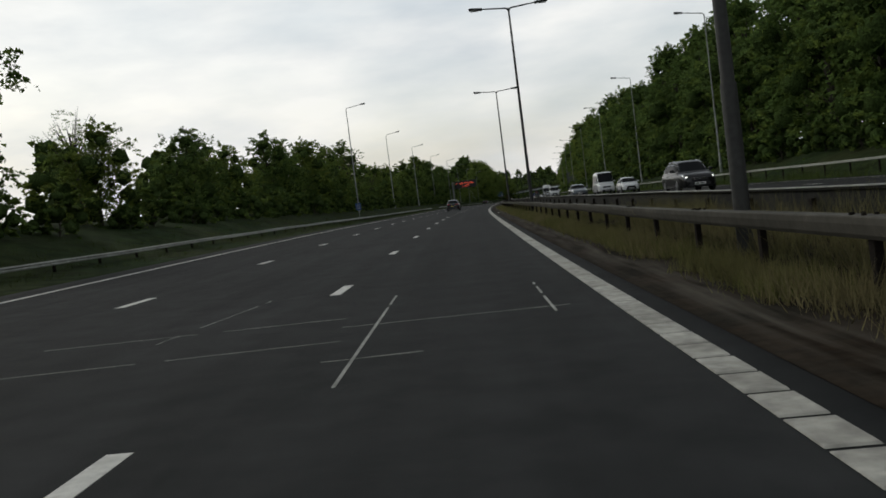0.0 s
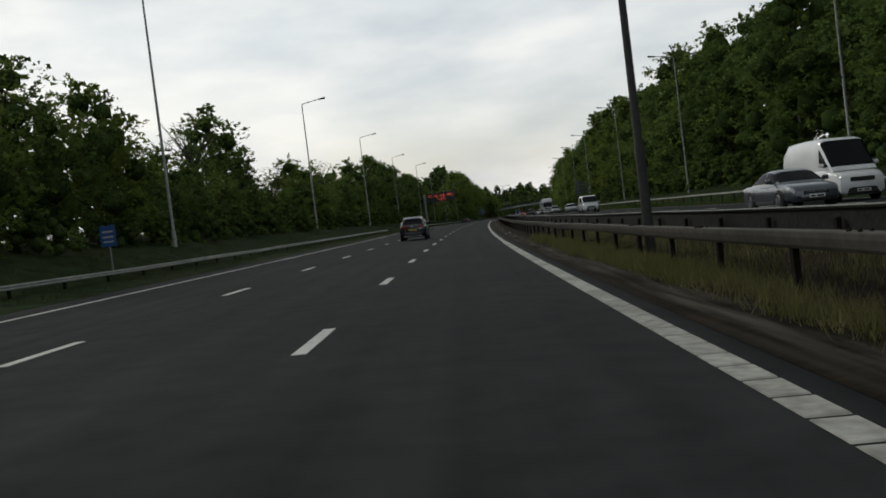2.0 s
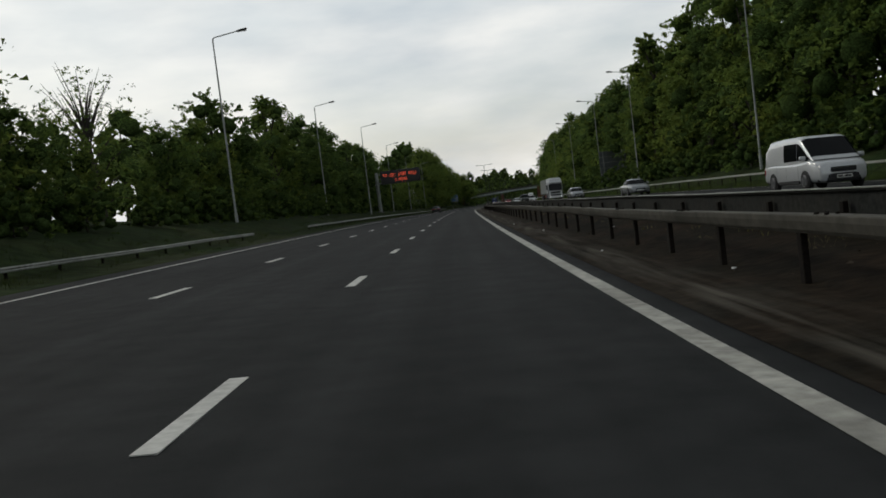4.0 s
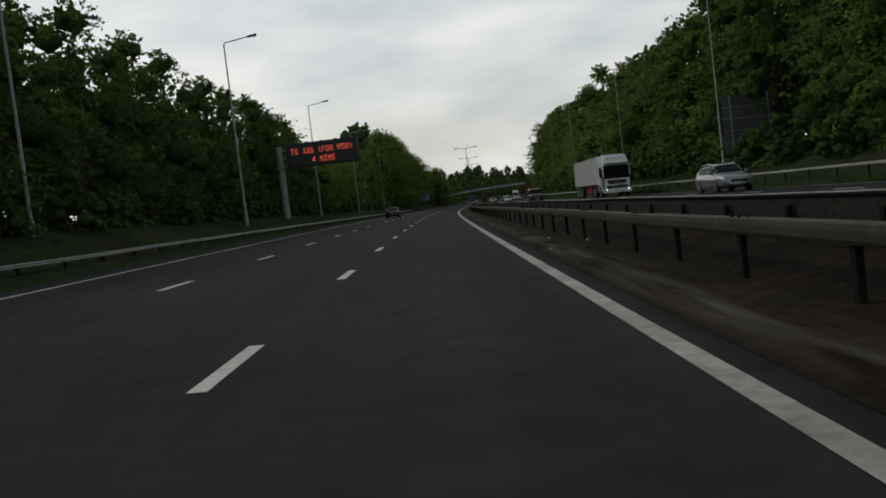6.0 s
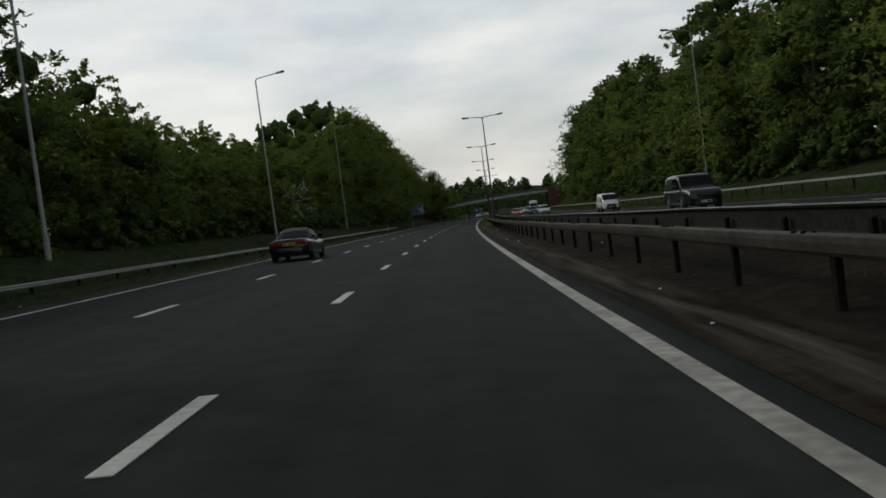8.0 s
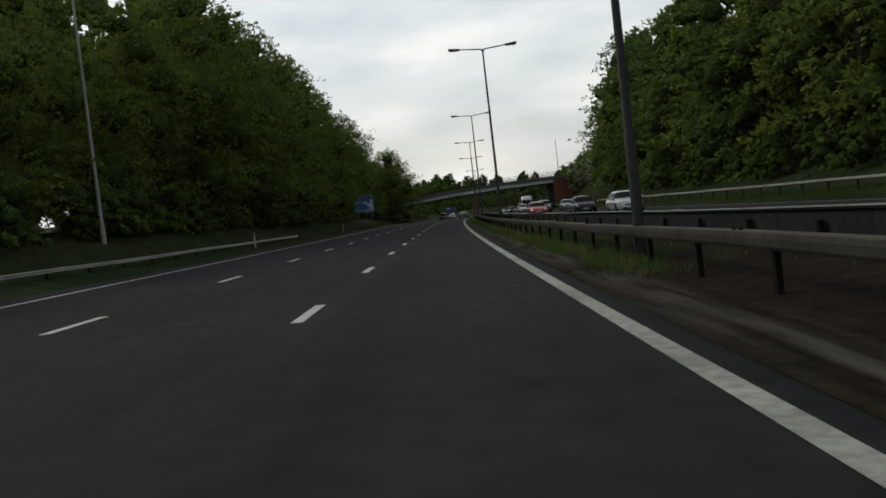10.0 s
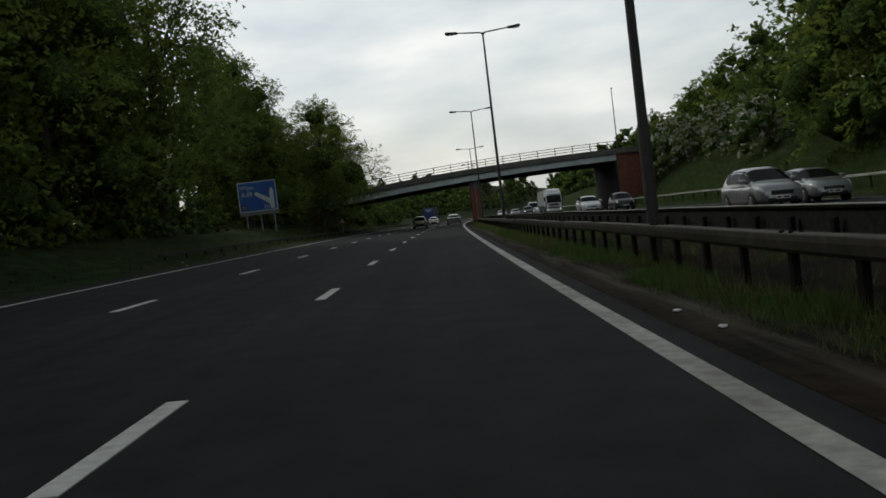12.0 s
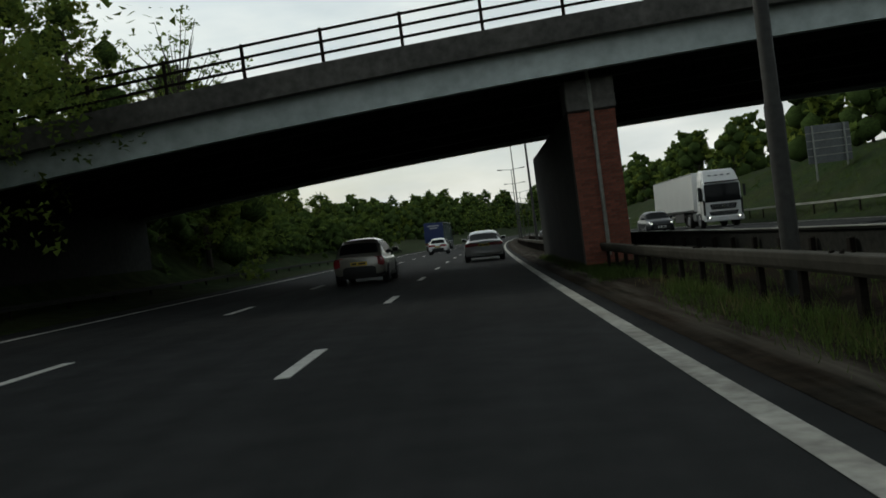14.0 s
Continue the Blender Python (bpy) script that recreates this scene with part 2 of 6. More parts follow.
def dusty_margin(m):
    """Pale dust swept into streaks along the edge of the earth strip."""
    n, l = m.node_tree.nodes, m.node_tree.links
    b = n["Principled BSDF"]
    old = b.inputs["Base Color"].links[0].from_socket
    uv, mp, ns, sp = n.new("ShaderNodeUVMap"), n.new("ShaderNodeMapping"), n.new("ShaderNodeTexNoise"), n.new("ShaderNodeSeparateXYZ")
    uv.uv_map = "map"
    mp.inputs["Scale"].default_value = (2.6, 0.16, 1)
    ns.inputs["Scale"].default_value, ns.inputs["Detail"].default_value = 2.0, 5
    bell, lim, mul, mix = n.new("ShaderNodeValToRGB"), n.new("ShaderNodeMapRange"), n.new("ShaderNodeMath"), n.new("ShaderNodeMixRGB")
    bell.color_ramp.elements[0].position, bell.color_ramp.elements[1].position = 0.0, 1.0
    for p, v in ((0.18, 0.5), (0.38, 1.0), (0.62, 0.35)):
        bell.color_ramp.elements.new(p).color = (v, v, v, 1)
    bell.color_ramp.elements[-1].color = (0, 0, 0, 1)
    lo = n.new("ShaderNodeMapRange")
    lo.inputs["From Min"].default_value, lo.inputs["From Max"].default_value = 3.75, 5.0
    lim.inputs["From Min"].default_value, lim.inputs["From Max"].default_value = 0.38, 0.72
    mul.operation, mix.blend_type = "MULTIPLY", "MIX"
    mix.inputs["Color2"].default_value = (0.10, 0.091, 0.075, 1)
    l.new(uv.outputs["UV"], mp.inputs["Vector"])
    l.new(uv.outputs["UV"], sp.inputs[0])
    l.new(sp.outputs["X"], lo.inputs["Value"])
    l.new(lo.outputs["Result"], bell.inputs["Fac"])
    l.new(mp.outputs["Vector"], ns.inputs["Vector"])
    l.new(ns.outputs["Fac"], lim.inputs["Value"])
    l.new(lim.outputs["Result"], mul.inputs[0])
    l.new(bell.outputs["Color"], mul.inputs[1])
    l.new(mul.outputs["Value"], mix.inputs["Fac"])
    l.new(old, mix.inputs["Color1"])
    l.new(mix.outputs["Color"], b.inputs["Base Color"])
    return m


MEDIAN = material("median_earth", (0.023, 0.016, 0.0105), 0.95, var=0.5, scale=0.5, second=(0.012, 0.0105, 0.0075), bump=0.9, bscale=8, spec=0.03)
dusty_margin(MEDIAN)
STEEL = material("galvanised_steel", (0.32, 0.325, 0.29), 0.6, 0.3, var=0.3, scale=0.7, bump=0.12, bscale=25)
# near-black steel: shade on the rear barrier's back is put into the colour
DULLSTEEL = material("shade_dark_steel", (0.024, 0.025, 0.023), 0.8, 0.0, var=0.4, scale=1.2, second=(0.03, 0.029, 0.025), bump=0.2, bscale=20, spec=0.08)
# pale steel that paints the light caught by the rear barrier's top
LITEDGE = material("lit_rail_edge", (0.36, 0.36, 0.33), 0.6, 0.2, var=0.35, scale=0.8, second=(0.22, 0.215, 0.19))
BEAM = material("dusty_beam_paint", (0.085, 0.079, 0.066), 0.75, 0.0, var=0.25, scale=0.6, second=(0.055, 0.052, 0.043), bump=0.15, bscale=18, spec=0.12)
RUSTY = material("rusty_post_steel", (0.017, 0.0135, 0.011), 0.9, 0.0, var=0.45, scale=3.0, spec=0.1)
POLE = material("lamp_column_steel", (0.27, 0.28, 0.26), 0.6, 0.3, var=0.25, scale=1.5)
DARKPOLE = material("dark_column_paint", (0.03, 0.03, 0.027), 0.7, 0.1, var=0.35, scale=1.5)
LAMPGLASS = material("lamp_bowl", (0.5, 0.5, 0.48), 0.3, var=0.1)
CONCRETE = material("stained_concrete", (0.11, 0.105, 0.095), 0.9, var=0.4, scale=0.5, second=(0.06, 0.058, 0.052), bump=0.4, bscale=14)
GIRDER = material("pale_girder_paint", (0.48, 0.54, 0.53), 0.55, 0.0, var=0.2, scale=0.35, second=(0.36, 0.41, 0.40))
# concrete below the deck; the bridge's shade is put into its dark colour
DARKGIRDER = material("shade_dark_concrete", (0.035, 0.037, 0.036), 0.9, spec=0.1, var=0.3, scale=0.6)
BRICK = material("red_brick", (0.19, 0.066, 0.043), 0.9, var=0.3, scale=2.0, random_obj=0.28, bump=0.4, bscale=40)
BRICKJOINED = material("red_brick_courses", (0.19, 0.066, 0.043), 0.9, var=0.3, scale=2.0, island=0.28, bump=0.4, bscale=40)
MORTAR = material("mortar", (0.13, 0.10, 0.085), 0.95, var=0.3, scale=4.0)
BARK = material("bark", (0.055, 0.045, 0.035), 0.95, var=0.4, scale=4.0, bump=0.8, bscale=18)
LEAF_A = leaf_material("leaves_mid_green", (0.15, 0.205, 0.046), (0.105, 0.155, 0.036))
LEAF_B = leaf_material("leaves_dark_green", (0.10, 0.152, 0.04), (0.07, 0.115, 0.032))
LEAF_C = leaf_material("leaves_yellow_green", (0.18, 0.22, 0.043), (0.13, 0.18, 0.036))
# solid filling of the crowns, darker green than the leaves for their shaded inside
CORE = material("shaded_crown_fill", (0.062, 0.095, 0.029), 1.0, var=0.7, scale=7.0, spec=0.0, bump=1.0, bscale=6)
BLOSSOM = leaf_material("white_blossom", (0.5, 0.5, 0.44), (0.3, 0.33, 0.22))
GRASS = leaf_material("grass_blades", (0.084, 0.138, 0.034), (0.10, 0.138, 0.042))
OLIVEGRASS = leaf_material("olive_grass_blades", (0.135, 0.142, 0.048), (0.16, 0.152, 0.065))
# verge blades darker than the other grass: the trees' shade mixed into the colour
VERGEGRASS = leaf_material("shade_tinted_verge_grass", (0.052, 0.076, 0.02), (0.066, 0.08, 0.026))
DRYGRASS = leaf_material("dry_grass", (0.21, 0.185, 0.095), (0.15, 0.145, 0.06))
WEED = leaf_material("weeds", (0.07, 0.112, 0.026), (0.095, 0.125, 0.036))
RUBBER = material("tyre_rubber", (0.016, 0.016, 0.016), 0.85, var=0.2, scale=8)
ALLOY = material("wheel_alloy", (0.2, 0.2, 0.21), 0.4, 0.7, var=0.15)
GLASS = material("tinted_vehicle_glass", (0.008, 0.009, 0.01), 0.3, 0.0, var=0.1, spec=0.0, coat=0.28)
TRIM = material("black_plastic_trim", (0.011, 0.011, 0.012), 0.7, var=0.2, scale=6)
CHROME = material("bright_trim", (0.6, 0.6, 0.6), 0.2, 1.0, var=0.05)
REDLAMP = material("red_lamp_lens", (0.24, 0.01, 0.018), 0.15, coat=1.0, var=0.1)
REDLIT = glow("lit_tail_lamp", (0.75, 0.05, 0.06), 0.35)
CLEARLAMP = material("clear_lamp_lens", (0.34, 0.35, 0.37), 0.12, coat=1.0, var=0.1)
HEADLIT = glow("lit_headlamp", (1.0, 0.95, 0.88), 2.5)
YELLOWPLATE = material("yellow_plate", (0.62, 0.42, 0.03), 0.5, var=0.08)
WHITEPLATE = material("white_plate", (0.68, 0.68, 0.64), 0.5, var=0.08)
INK = material("black_ink", (0.015, 0.015, 0.015), 0.6, var=0.1)
SIGNBLUE = material("blue_sign_sheeting", (0.008, 0.062, 0.22), 0.45, var=0.15, scale=0.5)
SIGNWHITE = material("white_sign_sheeting", (0.36, 0.37, 0.37), 0.45, var=0.1)
SIGNBACK = material("grey_sign_back", (0.13, 0.14, 0.145), 0.6, 0.3, var=0.25, scale=0.9)
BOARD = material("matrix_board_black", (0.022, 0.024, 0.027), 0.55, var=0.25, scale=0.8)
LED = glow("amber_red_leds", (1.0, 0.13, 0.06), 0.85)
LITTER = material("litter_white", (0.6, 0.6, 0.58), 0.7, var=0.2)
CHALK = material("scuffed_chalk_line", (0.36, 0.36, 0.33), 0.9, var=0.5, scale=3)


def paint(name, base, metal=0.35, coat=0.9):
    return material(name, base, 0.32, metal, var=0.06, scale=1.0, coat=coat, spec=0.5 if coat > 0.5 else 0.3)


# ---- small mesh tools ----
def part(name, bm, mat, parent=None, label="", smooth_angle=None):
    me = bpy.data.meshes.new(name)
    bm.to_mesh(me)
    bm.free()
    for q in (mat if isinstance(mat, (list, tuple)) else [mat]):
        me.materials.append(q)
    if smooth_angle:
        me.shade_smooth()
        me.set_sharp_from_angle(angle=radians(smooth_angle))
    ob = new(name, me)
    ob.parent = parent
    if label:
        ob["label"] = label
    return ob


def mesh_part(name, verts, faces, mat, parent=None, label="", uvs=None, flat=True, normals=None):
    me = bpy.data.meshes.new(name)
    me.from_pydata([tuple(v) for v in verts], [], faces)
    for q in (mat if isinstance(mat, (list, tuple)) else [mat]):
        me.materials.append(q)
    if uvs is not None:
        lay = me.uv_layers.new(name="map")
        idx = np.empty(len(me.loops), dtype=np.int32)
        me.loops.foreach_get("vertex_index", idx)
        lay.data.foreach_set("uv", np.asarray(uvs, dtype=np.float32)[idx].ravel())
    if not flat or normals is not None:
        me.shade_smooth()
    if normals is not None:
        me.normals_split_custom_set_from_vertices(normals)
    ob = new(name, me)
    ob.parent = parent
    if label:
        ob["label"] = label
    return ob


def thing(name, m, label, category, group="", kind=""):
    e = new(name)
    e.empty_display_size = 0.2
    e.matrix_world = m
    return tagged(e, label, category, group, kind)


def box(bm, c, size, bevel=0.0, turn=None, segs=1):
    r = bmesh.ops.create_cube(bm, size=1.0)
    vs = r["verts"]
    bmesh.ops.scale(bm, vec=size, verts=vs)
    if bevel:
        es = {e for v in vs for e in v.link_edges}
        b = bmesh.ops.bevel(bm, geom=list(es), offset=bevel, segments=segs, affect="EDGES", profile=0.5)
        vs = list({v for f in b["faces"] for v in f.verts} | {v for v in vs if v.is_valid})
    if turn is not None:
        bmesh.ops.transform(bm, matrix=turn, verts=vs)
    bmesh.ops.translate(bm, vec=c, verts=vs)
    return vs


def tube(bm, pts, radii, segs=8, caps=True):
    """A tapered tube along points."""
    rings = []
    pts = [Vector(p) for p in pts]
    for i, p in enumerate(pts):
        d = (pts[min(i + 1, len(pts) - 1)] - pts[max(i - 1, 0)]).normalized()
        u = d.orthogonal().normalized()
        if abs(d.z) < 0.9:
            u = Vector((0, 0, 1)).cross(d).normalized()
        w = d.cross(u)
        rings.append([bm.verts.new(p + radii[i] * (math.cos(a) * u + math.sin(a) * w)) for a in (2 * math.pi * k / segs for k in range(segs))])
    for a, b in zip(rings, rings[1:]):
        for k in range(segs):
            bm.faces.new((a[k], a[(k + 1) % segs], b[(k + 1) % segs], b[k]))
    if caps:
        bm.faces.new(rings[0][::-1])
        bm.faces.new(rings[-1])


def lathe(bm, profile, segs, axis="X", c=(0, 0, 0)):
    """Turns (offset along the axis, radius) pairs about an axis."""
    rings = []
    for o, r in profile:
        ring = []
        for k in range(segs):
            a = 2 * math.pi * k / segs
            v = (o, r * math.cos(a), r * math.sin(a)) if axis == "X" else (r * math.cos(a), r * math.sin(a), o)
            ring.append(bm.verts.new(Vector(v) + Vector(c)))
        rings.append(ring)
    for a, b in zip(rings, rings[1:]):
        for k in range(segs):
            bm.faces.new((a[k], a[(k + 1) % segs], b[(k + 1) % segs], b[k]))
    bm.faces.new(rings[0][::-1])
    bm.faces.new(rings[-1])


def recalc(bm):
    bmesh.ops.recalc_face_normals(bm, faces=bm.faces)


def letters(name, text, size, mat, parent, m, label="", depth=0.006, align="LEFT", spacing=1.0):
    """Words in the built-in font, as a mesh; x along the words, y up."""
    cu = bpy.data.curves.new(name, "FONT")
    cu.body, cu.size, cu.extrude, cu.align_x, cu.space_character = text, size, depth, align, spacing
    tmp = new(name, cu)
    bpy.context.view_layer.update()
    me = bpy.data.meshes.new_from_object(tmp.evaluated_get(bpy.context.evaluated_depsgraph_get()))
    bpy.data.objects.remove(tmp)
    me.materials.clear()
    me.materials.append(mat)
    me.name = name
    ob = new(name, me)
    ob.parent = parent
    ob.matrix_local = m
    if label:
        ob["label"] = label
    return ob


# ---- ground and carriageways ----
def strip(name, s0, s1, step, xs, zf, mat, parent=None, label="", skirt=0.0):
    """A sheet along the road; zf(s, x) is its height."""
    ss = list(np.arange(s0, s1 + 0.01, step))
    verts, faces, uvs = [], [], []
    for s in ss:
        for x in xs:
            verts.append(P(s, x, zf(s, x)))
            uvs.append((x, s))
    n = len(xs)
    for i in range(len(ss) - 1):
        for j in range(n - 1):
            a = i * n + j
            faces.append((a, a + 1, a + n + 1, a + n))
    if skirt:
        for side in (0, n - 1):
            base = len(verts)
            for i in range(len(ss)):
                v = verts[i * n + side].copy()
                v.z -= skirt
                verts.append(v)
                uvs.append(uvs[i * n + side])
            for i in range(len(ss) - 1):
                a, b = i * n + side, (i + 1) * n + side
                faces.append((a, b, base + i + 1, base + i) if side == 0 else (b, a, base + i, base + i + 1))
    return mesh_part(name, verts, faces, mat, parent, label, uvs, flat=False)


def rough_ground(s, x):
    z = ground_z(s, x) - (0.15 if 3.67 < x < 7.7 else 0.0)
    if x < -10.5 or x > 22:
        z += 0.25 * noise.noise(Vector((s * 0.13, x * 0.2, 0))) * min(1, abs(x) / 20)
    return z


GX = [-700, -300, -120, -60, -42, -30, -24, -19, -16, -13.5, -12.2, -11.0, -10.3, -9.6, -9.0, -8.4, -8.39, 3.66, 3.68, 4.0, 4.4, 5.1, 5.8, 6.4, 7.69, 7.7, 20.49, 20.5, 21, 21.5, 22.2, 23, 24.5, 26, 29, 32, 36, 42, 60, 120, 300, 700]
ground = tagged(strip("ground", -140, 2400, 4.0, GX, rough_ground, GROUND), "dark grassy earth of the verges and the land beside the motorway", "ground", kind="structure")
road = tagged(strip("road", -140, 1500, 3.0, [-9.05, -8, -6, LINE_B, -1.8, 0, 1.6, LINE_R, 3.82], lambda s, x: 0.0, ASPHALT, skirt=0.2), "worn dark asphalt carriageway with three lanes and a narrow margin", "road", kind="structure")
road_opposite = tagged(strip("road_opposite", -140, 1500, 3.0, [OPP_L - 0.3, 9, 12, 15, 18, OPP_R, OPP_R + 0.95], lambda s, x: opp_z(x, s), ASPHALT, skirt=0.25), "dark asphalt carriageway of the oncoming traffic", "road", kind="structure")
median = tagged(strip("median_strip", -140, 1500, 2.0, [3.78, 4.0, 4.3, 4.7, 5.1, 5.6, 6.2, 6.8, 7.62], lambda s, x: ground_z(s, x) + 0.012 + (0.05 * noise.noise(Vector((s * 0.5, x * 2.0, 3))) if 3.8 < x < 7.5 else 0.0), MEDIAN), "bare brown earth of the median between the barriers", "ground", kind="structure")


# ---- road markings ----
def edge_line(name, s0, s1, x, width, zf, parent, label):
    return strip(name, s0, s1, 3.0, [x - width / 2, x + width / 2], lambda s, xx: zf(xx, s) + 0.006, PAINT if x == LINE_L else EDGEPAINT, parent, label)


edge_line("edge_line", -60, 900, LINE_L, 0.16, lambda x, s: 0.0, road, "worn white edge line")
for a, b in ((-60, -12), (119, 899)):
    edge_line("edge_line", a, b, LINE_R, 0.195, lambda x, s: 0.0, road, "worn white edge line beside the median")
edge_line("edge_line", -60, 900, OPP_R - 0.1, 0.16, opp_z, road_opposite, "worn white edge line")
edge_line("edge_line", -60, 900, OPP_L + 0.55, 0.18, opp_z, road_opposite, "worn white edge line")


def dash_mesh():
    bm = bmesh.new()
    box(bm, (0, 1.0, 0.003), (0.15, 2.0, 0.008))
    me = bpy.data.meshes.new("lane_mark")
    bm.to_mesh(me)
    bm.free()
    me.materials.append(PAINT)
    return me


DASH = dash_mesh()
PHASE = 0.37
for k in range(-3, 80):
    s = PHASE + 9 * k
    for x, o, z, holder in ((0.0, 0.0, 0.004, road), (LINE_B, 1.15, 0.004, road), (12.0, 3.0, opp_z(12.0, s) + 0.004, road_opposite), (15.7, 4.0, opp_z(15.7, s) + 0.004, road_opposite)):
        if holder is road_opposite and k > 72:
            continue
        d = new("lane_mark", DASH)
        d.parent = holder
        d.matrix_world = at(s + o, x, z, lean=True)

# raised ribs on the median edge line
for a, b in ((-12, 119),):
    verts, faces = [], []
    for s in np.arange(a, b, 0.5):
        i = len(verts)
        for ds, dx, dz in ((0, -0.12, 0.004), (0, 0.12, 0.004), (0.46, 0.12, 0.004), (0.46, -0.12, 0.004), (0.02, -0.115, 0.013), (0.02, 0.115, 0.013), (0.44, 0.115, 0.013), (0.44, -0.115, 0.013)):
            verts.append(P(s + ds, LINE_R + dx, dz))
        faces += [(i + 4, i + 5, i + 6, i + 7), (i, i + 1, i + 5, i + 4), (i + 1, i + 2, i + 6, i + 5), (i + 2, i + 3, i + 7, i + 6), (i + 3, i, i + 4, i + 7)]
    mesh_part("rib_marks", verts, faces, EDGEPAINT, road, "raised white ribs of the edge line")["kind"] = "stuff"


# ---- safety barriers ----
def rail_profile(face):
    """Open box beam, its broad face towards -x (face=-1) or +x."""
    return [(0.0, -0.10), (0.06 * face, -0.095), (0.075 * face, -0.05), (0.05 * face, 0.0), (0.075 * face, 0.05), (0.06 * face, 0.095), (0.0, 0.10), (-0.055 * face, 0.10), (-0.055 * face, 0.085), (-0.01 * face, 0.075), (-0.012 * face, -0.075), (-0.055 * face, -0.085), (-0.055 * face, -0.10)]


BOXBEAM = [(-0.055, -0.10), (0.055, -0.10), (0.08, -0.06), (0.1, 0.03), (0.1, 0.088), (0.092, 0.10), (-0.092, 0.10), (-0.1, 0.088), (-0.1, 0.03), (-0.08, -0.06)]


def barrier(name, s0, s1, x, zc, face, base, pitch, mat, post_mat, label, half=0.10, hollow=False, cap=None):
    b = thing(name, at(s0, x), label, "safety barrier")
    inv = b.matrix_world.inverted()
    prof = [(px, pz * half / 0.10) for px, pz in (BOXBEAM if hollow else rail_profile(face))]
    ss = list(np.arange(s0, s1 + 0.1, 4.8))
    for i0 in range(0, len(ss) - 1, 10):
        seg = ss[i0:i0 + 11]
        verts, faces = [], []
        for j, s in enumerate(seg):
            dz = 0.012 * math.sin(s * 0.37) + 0.01 * math.sin(s * 1.3)
            for px, pz in prof:
                verts.append(inv @ P(s, x + px + 0.01 * math.sin(s * 0.21), zc(s) + pz + dz))
        n = len(prof)
        for j in range(len(seg) - 1):
            for k in range(n):
                a, c = j * n + k, j * n + (k + 1) % n
                faces.append((a, c, c + n, a + n))
        mesh_part("beam", verts, faces, mat, b)
        # an added strip along the top, coloured as the lit edge of the beam
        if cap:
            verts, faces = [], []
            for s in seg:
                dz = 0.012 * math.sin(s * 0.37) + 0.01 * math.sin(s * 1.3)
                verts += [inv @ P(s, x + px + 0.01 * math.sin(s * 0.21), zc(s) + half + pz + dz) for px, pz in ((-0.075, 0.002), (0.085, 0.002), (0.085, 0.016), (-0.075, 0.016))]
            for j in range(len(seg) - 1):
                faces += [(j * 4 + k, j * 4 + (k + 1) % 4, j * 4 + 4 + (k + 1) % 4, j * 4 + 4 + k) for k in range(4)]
            mesh_part("lit_edge_strip", verts, faces, cap, b, "added paler strip for the lit top edge")
    if hollow:
        verts, faces = [], []
        for s in ss[1:-1]:
            for ds, dx in ((-0.16, -0.05), (-0.16, 0.05), (-0.05, 0.0), (0.06, -0.05), (0.06, 0.05), (0.15, 0.0)):
                i = len(verts)
                for u, v, w in ((-1, -1, 0), (1, -1, 0), (1, 1, 0), (-1, 1, 0), (-0.8, -0.8, 1), (0.8, -0.8, 1), (0.8, 0.8, 1), (-0.8, 0.8, 1)):
                    verts.append(inv @ P(s + ds + 0.016 * v, x + dx + 0.016 * u, zc(s) + half + 0.02 * w + 0.012 * math.sin(s * 0.37) + 0.01 * math.sin(s * 1.3)))
                faces += [(i + 4, i + 5, i + 6, i + 7)] + [(i + k, i + (k + 1) % 4, i + 4 + (k + 1) % 4, i + 4 + k) for k in range(4)]
        mesh_part("splice_bolts", verts, faces, post_mat, b, "dark bolt heads at the beam joints")["kind"] = "stuff"
    bm = bmesh.new()
    box(bm, (0, 0, 0.45), (0.07, 0.11, 0.9), 0.008)
    box(bm, (0.03 * face, 0, 0.87), (0.012, 0.09, 0.1))
    me = bpy.data.meshes.new("post")
    bm.to_mesh(me)
    bm.free()
    me.materials.append(post_mat)
    n = 0
    for s in np.arange(s0 + 1.0, s1, pitch):
        if n >= 295:
            break
        n += 1
        g = base(s)
        p = new("post", me)
        p.parent = b
        h = zc(s) + (-0.06 if hollow else 0.06) - (g - 0.1)
        p.matrix_local = inv @ at(s, x - (0.0 if hollow else 0.09 * face), g - 0.1) @ Matrix.Diagonal((1, 1, h / 0.93, 1))
    return b


def near_beam(s):
    return float(np.interp(s, [150, 300, 400], [0.645, 0.615, 0.585]))


def rear_beam(s):
    return float(np.interp(s, [150, 300, 400], [0.69, 0.66, 0.62]))


for s0, s1, gap in ((-40, 430.4, 2.55), (430.4, 640, 1.275)):
    barrier("safety_barrier", s0, s1, 5.08, near_beam, -1, lambda s: ground_z(s, 5.1), gap, BEAM, RUSTY, "grey galvanised box beam barrier on dark posts along the median", 0.092, True)
    barrier("safety_barrier", s0, s1, 6.75, rear_beam, 1, lambda s: ground_z(s, 6.6), gap, DULLSTEEL, RUSTY, "dull grey beam barrier facing the oncoming carriageway, seen from behind", 0.19, cap=LITEDGE)
barrier("safety_barrier", -40, 200, -10.6, lambda s: 0.46, 1, lambda s: ground_z(s, -10.6), 3.2, STEEL, RUSTY, "grey beam barrier along the grass verge", 0.075)
barrier("safety_barrier", 218, 440, -10.6, lambda s: 0.44, 1, lambda s: ground_z(s, -10.6), 3.2, STEEL, RUSTY, "grey beam barrier half sunk in verge grass", 0.07)
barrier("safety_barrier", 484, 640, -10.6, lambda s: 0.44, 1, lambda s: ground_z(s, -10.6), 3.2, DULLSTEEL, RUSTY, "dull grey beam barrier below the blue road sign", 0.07)
